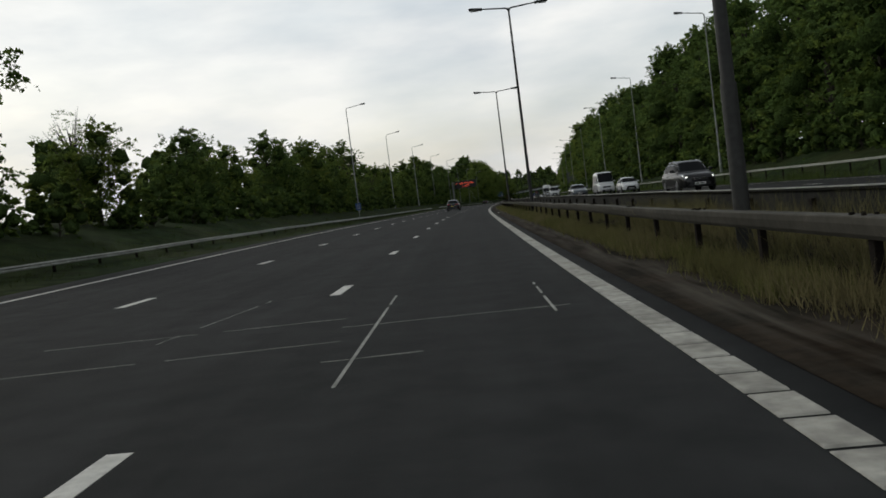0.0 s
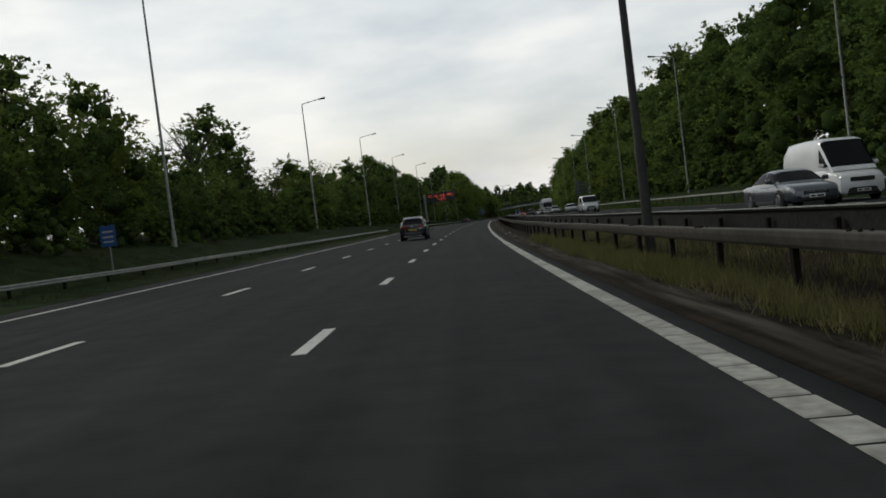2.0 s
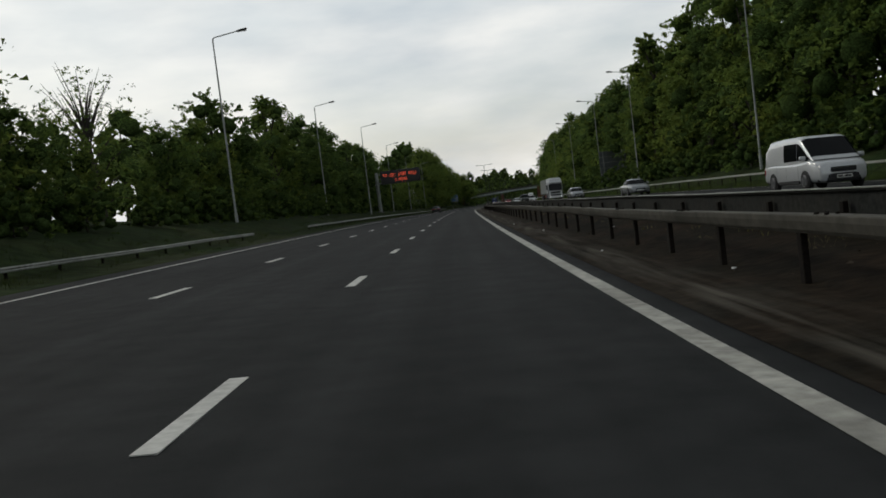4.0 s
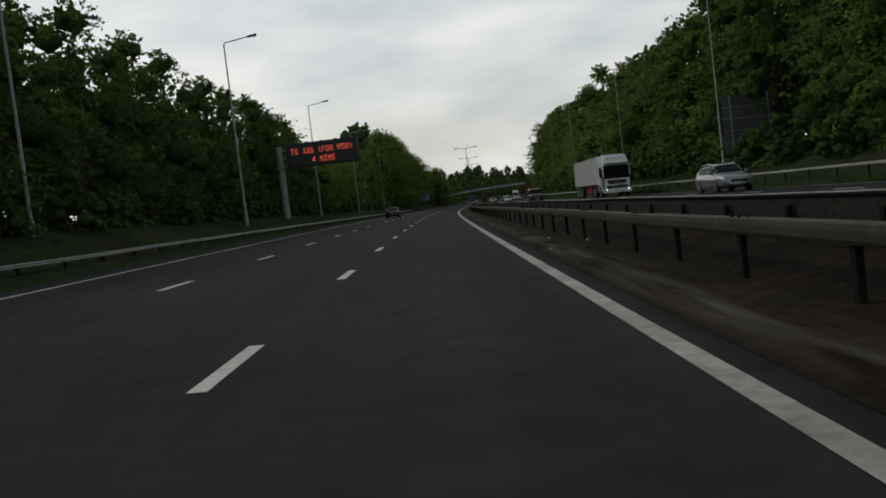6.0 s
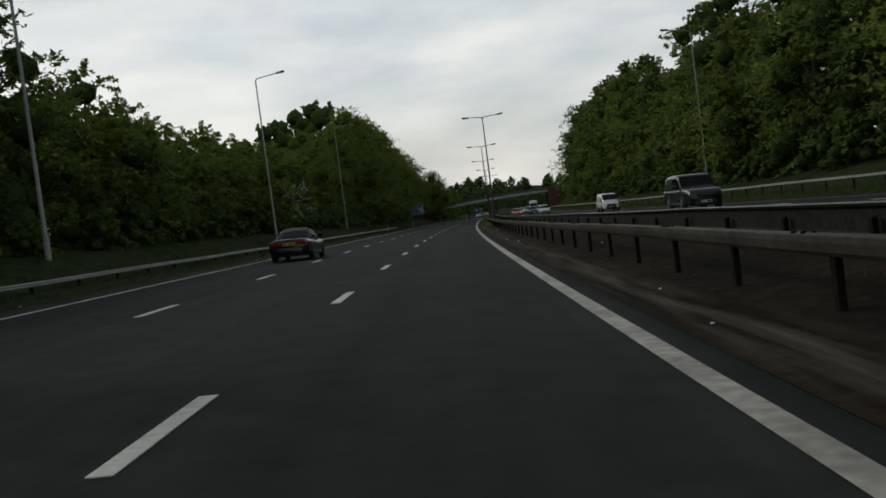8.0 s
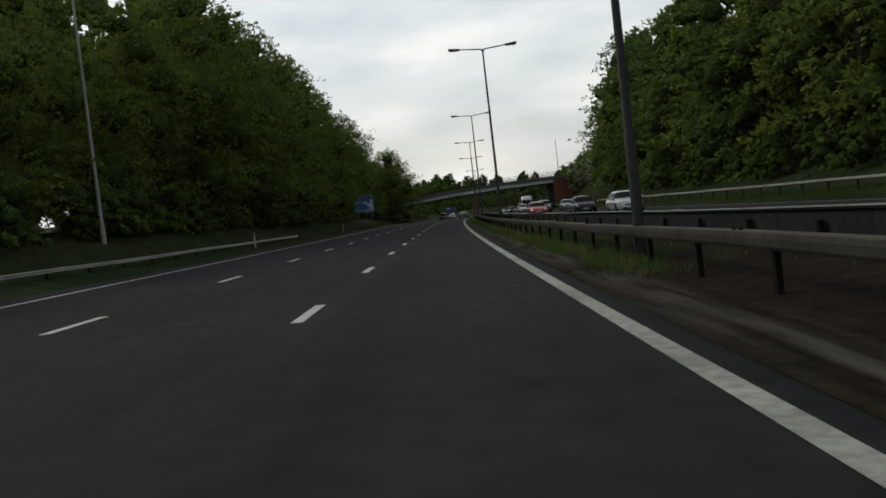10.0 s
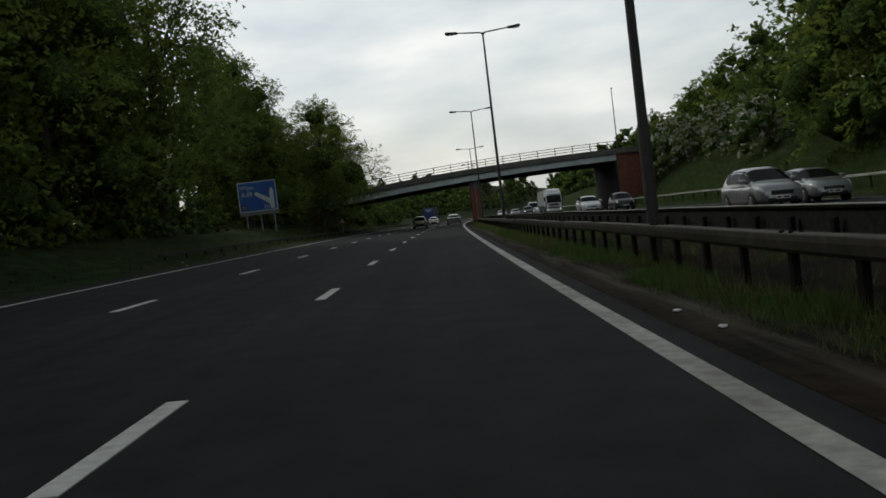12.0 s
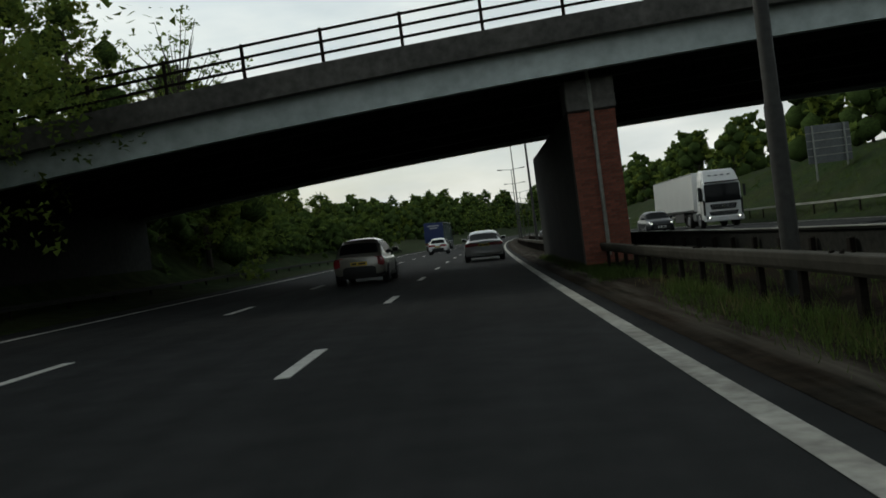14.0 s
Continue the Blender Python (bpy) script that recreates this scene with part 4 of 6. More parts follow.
def tree(name, seed, height, spread, mats, leaves, size, label, category="tree", low=0.12, group="", bare=0.0, core=0.45, per=16, reach=0.62):
    """A tapered, forking trunk with limbs, and a crown of many leaf sprays in uneven lobes."""
    rng = np.random.default_rng(seed)
    e = thing(name, Matrix(), label, category, group)
    bm = bmesh.new()
    lean = rng.normal(size=2) * 0.25
    top = Vector((lean[0], lean[1], height * 0.8))
    tube(bm, [(0, 0, -0.8), (0, 0, 0.3), tuple(top * 0.5), tuple(top)], [height * 0.026, height * 0.02, height * 0.013, height * 0.004], 8)
    lobes = []
    n = 11 + int(rng.integers(0, 4))
    for k in range(n):
        f = (k + 0.5) / n
        z = height * (low + (0.93 - low) * f)
        a = k * 2.4 + rng.random()
        prof = math.sin(math.pi * min(1, (0.22 + 0.74 * f))) ** 0.75
        r_out = spread * prof * (0.52 + 0.22 * rng.random())
        r = spread * (0.30 + 0.17 * rng.random()) * (0.65 + 0.5 * prof)
        c = (r_out * math.cos(a) + lean[0] * f, r_out * math.sin(a) + lean[1] * f, z)
        lobes.append((*c, r))
        s = top * max(0.15, f * 0.8)
        tube(bm, [tuple(s), tuple(s.lerp(Vector(c), 0.55) + Vector((0, 0, 0.25))), c], [height * 0.008, height * 0.005, height * 0.0015], 4)
    lobes.append((lean[0], lean[1], height * 0.90, spread * 0.3))
    lobes.append((0, 0, height * 0.55, spread * 0.55))
    for k in range(int(10 * bare)):
        a, z = rng.random() * 6.28, height * (0.5 + 0.3 * rng.random())
        s = top * (z / height)
        c = s + Vector((math.cos(a) * spread * 0.6, math.sin(a) * spread * 0.6, height * (0.25 + 0.15 * rng.random())))
        tube(bm, [tuple(s), tuple(s.lerp(c, 0.5) + Vector((0, 0, 0.2))), tuple(c)], [height * 0.006, height * 0.003, height * 0.001], 5)
    part("trunk", bm, BARK, e)
    for mat, share in mats:
        v, nv = boughs(rng, lobes, max(4, int(leaves * share / per)), per, reach, size, (0, 0, height * 0.5))
        mesh_part("crown", v, [(3 * k, 3 * k + 1, 3 * k + 2) for k in range(len(v) // 3)], mat, e, normals=nv)
    # added solid blobs that keep light from passing through the crown
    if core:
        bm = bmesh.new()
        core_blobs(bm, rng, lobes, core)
        part("crown_fill", bm, CORE, e, smooth_angle=180)
    return e


PROTO = {}


def proto(key, *args, **kw):
    t = tree(*args, **kw)
    PROTO[key] = [t, False]
    return t


def plant(key, s, x, scale, spin, z=None):
    t, used = PROTO[key]
    m = Matrix.Translation(P(s, x, (ground_z(s, x) if z is None else z) - 0.15)) @ Matrix.Rotation(spin, 4, "Z")
    if not used:
        t.matrix_world = m @ Matrix.Diagonal((*(scale,) * 3, 1))
        PROTO[key][1] = True
        return t
    o = copy_thing(t, m)
    o.scale = (scale,) * 3
    return o


G1 = "trees along the motorway"
proto("wood_a", "woodland_tree", 11, 15, 4.4, [(LEAF_A, 0.55), (LEAF_B, 0.45)], 7800, 0.185, "tall dense broadleaf tree in dark summer green at the wood's edge", group=G1, core=0.6, low=0.05)
proto("wood_b", "woodland_tree", 12, 15, 4.0, [(LEAF_B, 0.75), (LEAF_A, 0.25)], 7800, 0.185, "tall dark green woodland tree with foliage to the ground", group=G1, core=0.6, low=0.04)
proto("wood_c", "woodland_tree", 13, 14, 4.6, [(LEAF_C, 0.5), (LEAF_A, 0.5)], 7800, 0.185, "broad yellow-green tree among darker woodland", group=G1, core=0.6, low=0.05)
proto("wood_d", "woodland_tree", 14, 16, 3.8, [(LEAF_A, 0.7), (LEAF_C, 0.3)], 7800, 0.185, "tall mid-green tree with an uneven crown", group=G1, core=0.6, low=0.06)
proto("tall_a", "woodland_tree", 15, 20, 5.6, [(LEAF_A, 0.6), (LEAF_C, 0.4)], 18000, 0.16, "very tall dark green tree with low hanging boughs", group=G1, core=0.55, low=0.04)
proto("tall_b", "woodland_tree", 16, 20, 5.2, [(LEAF_A, 0.5), (LEAF_C, 0.5)], 18000, 0.16, "very tall green tree overhanging the verge", group=G1, core=0.55, low=0.04)
proto("tall_c", "woodland_tree", 17, 18, 5.2, [(LEAF_C, 0.55), (LEAF_A, 0.45)], 24000, 0.13, "tall sunlit yellow-green tree beside the verge", group=G1, low=0.05)
proto("small_a", "verge_tree", 21, 8, 3.4, [(LEAF_B, 0.6), (LEAF_A, 0.4)], 7600, 0.145, "bushy dark green verge tree with a ragged top", group=G1, core=0.47, low=0.06, bare=0.4)
proto("small_b", "verge_tree", 22, 8, 3.0, [(LEAF_A, 0.7), (LEAF_B, 0.3)], 2600, 0.085, "thinly leaved verge tree with twigs against the sky", group=G1, low=0.12, bare=2.6, core=0, per=10)
proto("small_c", "verge_tree", 23, 8, 3.6, [(LEAF_A, 0.6), (LEAF_C, 0.4)], 7600, 0.145, "rounded mid-green verge tree", group=G1, core=0.47, low=0.05)
proto("thin", "verge_tree", 24, 16, 6.0, [(LEAF_A, 0.6), (LEAF_B, 0.4)], 26000, 0.13, "tall thinly leaved tree with sky showing through its boughs", group=G1, low=0.30, bare=1.0, core=0)
proto("over", "verge_tree", 26, 14.5, 6.6, [(LEAF_C, 0.5), (LEAF_A, 0.5)], 56000, 0.092, "large sunlit green tree overhanging the margin before the bridge", group=G1, low=0.14, core=0.4, per=26, reach=0.42)
proto("back_a", "woodland_tree", 18, 15, 4.6, [(LEAF_B, 0.6), (LEAF_A, 0.4)], 1500, 0.31, "tall green tree standing deeper in the wood", group=G1, low=0.12, core=0.7)
proto("back_b", "woodland_tree", 19, 15, 4.4, [(LEAF_A, 0.6), (LEAF_B, 0.4)], 1500, 0.31, "tall green tree behind the wood's edge", group=G1, low=0.12, core=0.7)
proto("far_a", "distant_tree", 31, 13, 5.0, [(LEAF_A, 1.0)], 480, 0.64, "dark green tree in the distant wood", group="distant woods", low=0.05, core=0.72, per=10)
proto("far_b", "distant_tree", 32, 13, 5.4, [(LEAF_A, 0.35), (LEAF_C, 0.65)], 480, 0.64, "green tree in the distant wood", group="distant woods", low=0.05, core=0.72, per=10)
proto("haw", "hawthorn_bush", 41, 5.0, 2.6, [(LEAF_B, 0.5), (LEAF_A, 0.5), (BLOSSOM, 0.7)], 4200, 0.095, "hawthorn bush covered in white blossom on the bank", "bush", low=0.12, group="hawthorns", per=24)
proto("bush", "verge_bush", 51, 2.6, 2.0, [(LEAF_B, 0.5), (LEAF_A, 0.5)], 720, 0.185, "low dense green bush at the wood's foot", "bush", low=0.1, group="verge bushes")

rt = random.Random(5)
# the wood along the far side
s = 6.0
while s < 505:
    k = rt.choice(["wood_a", "wood_b", "wood_c", "wood_d", "wood_b"] if s > 215 else ["wood_b", "wood_b", "wood_a"])
    plant(k, s, 28.3 + rt.uniform(-0.9, 1.4) + (1.2 if 268 < s < 296 else 0.0), 1.05 * rt.uniform(0.86, 1.04) * (1 + 0.08 * smooth(160, 200, s) + 0.12 * smooth(395, 430, s) + 0.08 * smooth(450, 480, s)), rt.uniform(0, 6.28))
    s += rt.uniform(5.2, 7.0)
s = 10.0
while s < 500:
    plant(rt.choice(["back_a", "back_b"]), s, 34.5 + rt.uniform(-1.5, 2.0), rt.uniform(1.0, 1.22), rt.uniform(0, 6.28))
    s += rt.uniform(8, 10)
for s in np.arange(8, 470, 5.5):
    plant("bush", s + rt.uniform(-1.5, 1.5), 25.2 + rt.uniform(-0.5, 0.6), rt.uniform(0.7, 1.15), rt.uniform(0, 6.28))
# lower growth and hawthorns towards the bridge
for s, x, k, sc in ((508, 30, "small_c", 1.05), (515, 27.5, "haw", 0.95), (521, 31, "small_a", 1.1), (527, 28.5, "haw", 1.0), (533, 32, "small_c", 1.0), (537, 27.8, "haw", 1.0), (541.5, 26.6, "haw", 1.1), (544, 31, "small_a", 0.85), (567, 31.5, "small_c", 0.85), (570, 36, "small_a", 1.0), (566, 27.8, "small_a", 0.6), (546, 33, "small_c", 0.9), (511, 36, "wood_b", 0.75), (526, 37, "wood_a", 0.7), (540, 38, "wood_d", 0.62)):
    plant(k, s, x, sc, rt.uniform(0, 6.28))
# the near side: separate trees first, then taller ones, a lower stretch, then a high dark wood up to the bridge
for s, x, k, sc in ((22, -17, "small_a", 0.95), (30, -21, "small_c", 1.0), (38, -17, "small_a", 0.95), (46, -19, "small_c", 1.0), (50, -19.2, "wood_b", 0.86), (47, -24, "small_a", 1.2), (54, -24, "small_c", 1.2), (52, -22, "small_a", 1.05), (58, -16.5, "small_c", 0.72), (66, -21, "small_b", 0.95), (69, -16.5, "small_a", 0.62), (76, -18, "small_a", 0.86), (84, -17.5, "small_c", 0.8), (91, -22, "small_a", 1.0),
                    (99, -17.5, "small_a", 1.08), (106, -18.5, "small_a", 1.05), (113, -17.5, "small_c", 1.12), (120, -18.5, "small_a", 1.15), (126, -17.6, "small_c", 1.15), (131.5, -18.5, "small_a", 0.85), (137, -18, "small_a", 0.72), (142, -17.5, "small_a", 0.66), (145.5, -18, "small_b", 1.12), (150, -17.6, "small_c", 0.6), (156, -18, "small_b", 0.8), (160, -18.5, "small_a", 0.7), (164, -17, "bush", 1.3), (158, -20.5, "small_a", 1.35), (172, -17, "small_a", 0.55), (181, -18.5, "small_c", 1.0), (168, -18, "small_b", 0.8), (186, -17, "small_a", 0.72), (192, -18, "small_c", 0.7), (198, -18.5, "small_b", 1.15), (205, -17, "small_a", 0.8), (214, -18, "small_c", 0.95), (222, -18, "small_a", 1.3), (231, -18, "small_a", 1.0)):
    plant(k, s, x, sc * (0.9 if s < 130 else 1.0), rt.uniform(0, 6.28))
s = 239.0
while s < 330:
    plant(rt.choice(["wood_b", "wood_a", "wood_b", "wood_d"]), s, -17.2 + rt.uniform(-1.5, 1.0), rt.uniform(0.74, 0.9), rt.uniform(0, 6.28))
    s += rt.uniform(5.0, 6.5)
s = 334.0
while s < 398:
    plant(rt.choice(["small_c", "small_a", "haw", "small_c"]), s, -17.2 + rt.uniform(-1.2, 0.8), rt.uniform(0.9, 1.2), rt.uniform(0, 6.28))
    s += rt.uniform(4.5, 6.0)
s = 402.0
while s < 489:
    plant(rt.choice(["tall_a", "tall_b", "tall_a"]), s, -17.3 + rt.uniform(-0.8, 0.8), rt.uniform(0.92, 1.06) * (0.62 + 0.38 * smooth(402, 445, s)), rt.uniform(0, 6.28))
    s += rt.uniform(5.4, 7.0)
s = 404.0
while s < 492:
    plant(rt.choice(["back_a", "back_b"]), s, -25.5 + rt.uniform(-1.5, 1.5), rt.uniform(1.35, 1.6) * (0.55 + 0.45 * smooth(402, 450, s)), rt.uniform(0, 6.28))
    s += rt.uniform(8, 10)
for s in np.arange(20, 540, 6.0):
    if not 514 < s < 526:
        plant("bush", s + rt.uniform(-1.5, 1.5), -14.9 + rt.uniform(-0.5, 0.4), rt.uniform(0.55, 1.0), rt.uniform(0, 6.28))
for s, x, k, sc in ((496, -18.5, "small_a", 1.15), (502, -18, "small_c", 0.95), (509, -19.5, "small_a", 0.8), (498, -14.8, "thin", 1.0), (492, -20, "thin", 1.05), (494, -17.5, "tall_a", 0.95), (497, -25, "back_a", 1.3), (505, -27, "back_b", 0.9), (504, -21, "small_b", 1.4), (514, -26, "small_c", 0.7), (526, -22, "small_c", 1.3), (530, -17.2, "tall_c", 0.95), (533, -16.6, "over", 0.95), (539.5, -11.8, "over", 0.98), (537, -22, "wood_b", 1.3), (543, -20, "wood_a", 1.1), (573, -15.2, "small_b", 1.75), (569, -12.8, "small_c", 1.18), (566, -17.5, "wood_c", 0.8), (580, -17.5, "tall_c", 0.7), (581, -17, "wood_c", 0.95), (569, -23, "wood_a", 1.0)):
    plant(k, s, x, sc, rt.uniform(0, 6.28))
for s, x in ((140, -21), (147, -20), (155, -21.5), (161, -19.5), (168, -20.5), (176, -22)):
    plant("small_a", s, x, rt.uniform(0.5, 0.68), rt.uniform(0, 6.28))
for s in np.arange(404, 494, 8.0):
    plant("small_c", s + rt.uniform(-2, 2), -20.5 + rt.uniform(-1, 1), rt.uniform(0.5, 0.65), rt.uniform(0, 6.28))
# back rows on the near side
s = 30.0
while s < 400:
    plant(rt.choice(["far_a", "far_b"]), s, -29 + rt.uniform(-2, 2), rt.uniform(0.45, 0.62) if s < 225 else rt.uniform(0.7, 0.9), rt.uniform(0, 6.28))
    s += rt.uniform(8, 11)
# beyond the bridge
for s in np.arange(563, 640, 3.6):
    plant("bush", s, -13.6 + rt.uniform(-1.2, 0.6), rt.uniform(0.9, 1.5), rt.uniform(0, 6.28))
s = 588.0
while s < 1150:
    plant(rt.choice(["wood_a", "wood_c", "far_b"]) if s < 640 else rt.choice(["far_a", "far_b"]), s, -21 + rt.uniform(-2, 1.0), rt.uniform(0.5, 0.68), rt.uniform(0, 6.28))
    s += rt.uniform(7, 9) if s < 760 else rt.uniform(10, 14)
s = 600.0
while s < 1150:
    plant(rt.choice(["far_a", "far_b"]), s, 36 + rt.uniform(-3, 4), rt.uniform(0.5, 0.75), rt.uniform(0, 6.28))
    s += rt.uniform(8, 12)
for k in range(9):
    plant("bush", 414 + 5 * k, -16.2 - 0.9 * (k % 2), 1.5, 0.9 * k)
# wooded rise that closes the view
for k in range(60):
    s, x = rt.uniform(700, 1080), rt.choice([rt.uniform(-110, -22), rt.uniform(-60, -22), rt.uniform(30, 80)])
    plant(rt.choice(["far_a", "far_b"]), s, x, rt.uniform(0.7, 1.1), rt.uniform(0, 6.28))
for k in range(75):
    s, x = rt.uniform(1120, 1260), rt.uniform(-190, 90)
    plant(rt.choice(["far_a", "far_b"]), s, x, rt.uniform(0.9, 1.4), rt.uniform(0, 6.28))


# ---- grass and weeds ----
def blades(name, regions, mat, label, seed, category="grass"):
    """Tufts of narrow leaning blades; a region is (s0, s1, x0, x1, count, height)."""
    rng = np.random.default_rng(seed)
    verts, faces, normals = [], [], []
    for s0, s1, x0, x1, n, h in regions:
        ss, xs = rng.uniform(s0, s1, n), rng.uniform(x0, x1, n)
        dens = np.array([noise.noise(Vector((a * 0.35, b * 1.2, seed))) for a, b in zip(ss, xs)])
        for s, x, d in zip(ss, xs, dens):
            if d < -0.25:
                continue
            hh = h * (0.45 + 0.6 * rng.random()) * (0.8 + 0.6 * max(0, d))
            p = P(s, x, ground_z(s, x))
            up = (rng.normal() * 0.25 - 0.25, rng.normal() * 0.25, 1.0)
            for _ in range(11):
                a, w = rng.uniform(0, 6.28), 0.0035 + 0.003 * rng.random()
                q = p + Vector((rng.normal() * 0.11, rng.normal() * 0.11, 0))
                side, lean = Vector((math.cos(a), math.sin(a), 0)) * w, Vector((rng.normal(), rng.normal(), 0)) * hh * 0.3
                i = len(verts)
                verts += [q - side, q + side, q + lean + Vector((0, 0, hh * (0.7 + 0.3 * rng.random())))]
                normals += [up] * 3
                faces.append((i, i + 1, i + 2))
    return tagged(mesh_part(name, verts, faces, mat, normals=normals), label, category, kind="stuff")


blades("median_grass", [(0, 118, 4.5, 5.15, 7500, 0.36), (0, 118, 5.3, 6.9, 2200, 0.3)], OLIVEGRASS, "long olive unkempt grass growing through the median barriers", 3)
blades("median_grass", [(380, 560, 4.35, 5.2, 9000, 0.27), (380, 560, 5.3, 7.2, 2400, 0.34)], GRASS, "long green unkempt grass growing through the median barriers", 8)
blades("median_dry_grass", [(0, 60, 4.55, 5.1, 2200, 0.42), (14, 36, 5.4, 7.2, 1000, 0.85), (36, 112, 5.3, 7.0, 1200, 0.42), (60, 118, 4.5, 5.0, 1300, 0.36), (120, 380, 5.9, 7.2, 450, 0.12), (380, 560, 4.5, 5.0, 900, 0.32)], DRYGRASS, "dry straw-coloured stalks along the median", 4)
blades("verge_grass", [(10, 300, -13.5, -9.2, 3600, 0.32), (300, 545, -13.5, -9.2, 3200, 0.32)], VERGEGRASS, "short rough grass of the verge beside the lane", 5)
blades("bank_grass", [(20, 470, 20.75, 21.35, 3400, 0.78), (20, 250, 21.3, 22.8, 900, 0.6), (250, 470, 21.3, 22.8, 900, 0.6), (470, 545, 21, 29, 5200, 0.65), (566, 660, 21, 32, 2200, 0.7)], WEED, "tall weeds and grass on the far verge and bank", 6)


# ---- vehicles: y forward, x to the right, on the ground at z = 0 ----
def wheel(parent, x, y, r, width, alloy=ALLOY):
    sx = 1 if x > 0 else -1
    bm = bmesh.new()
    w = width / 2
    lathe(bm, [(-w, r * 0.62), (-w, r * 0.93), (-w * 0.7, r), (w * 0.7, r), (w, r * 0.93), (w, r * 0.62)], 22)
    wh = part("wheel", bm, RUBBER, parent, smooth_angle=35)
    wh.location = (x, y, r)
    bm = bmesh.new()
    lathe(bm, [(-0.01, r * 0.2), (-0.01, r * 0.64), (0.012, r * 0.64), (0.02, r * 0.6), (0.006, r * 0.56), (0.004, r * 0.2)], 18)
    for k in range(5):
        a = 2 * math.pi * k / 5
        box(bm, (0, 0, 0), (0.03, r * 0.12, r * 0.6), 0.0, Matrix.Rotation(a, 4, "X") @ Matrix.Translation((0.012, 0, r * 0.3)))
    rim = part("rim", bm, alloy, wh)
    rim.location = (sx * (w + 0.002), 0, 0)
    if sx < 0:
        rim.rotation_euler = (0, 0, math.pi)


def quad_panel(corners, grow, thick=0.012, inset=0.0):
    """A slightly raised pane over a four-cornered face; corners run round it, seen from outside anticlockwise."""
    c = [Vector(p) for p in corners]
    n = ((c[1] - c[0]).cross(c[3] - c[0])).normalized()
    mid = sum(c, Vector()) / 4
    bm = bmesh.new()
    outer = [p.lerp(mid, inset) + n * grow for p in c]
    lower = [bm.verts.new(p - n * thick) for p in outer]
    upper = [bm.verts.new(p) for p in outer]
    bm.faces.new(upper)
    for k in range(4):
        bm.faces.new((lower[k], lower[(k + 1) % 4], upper[(k + 1) % 4], upper[k]))
    recalc(bm)
    return bm


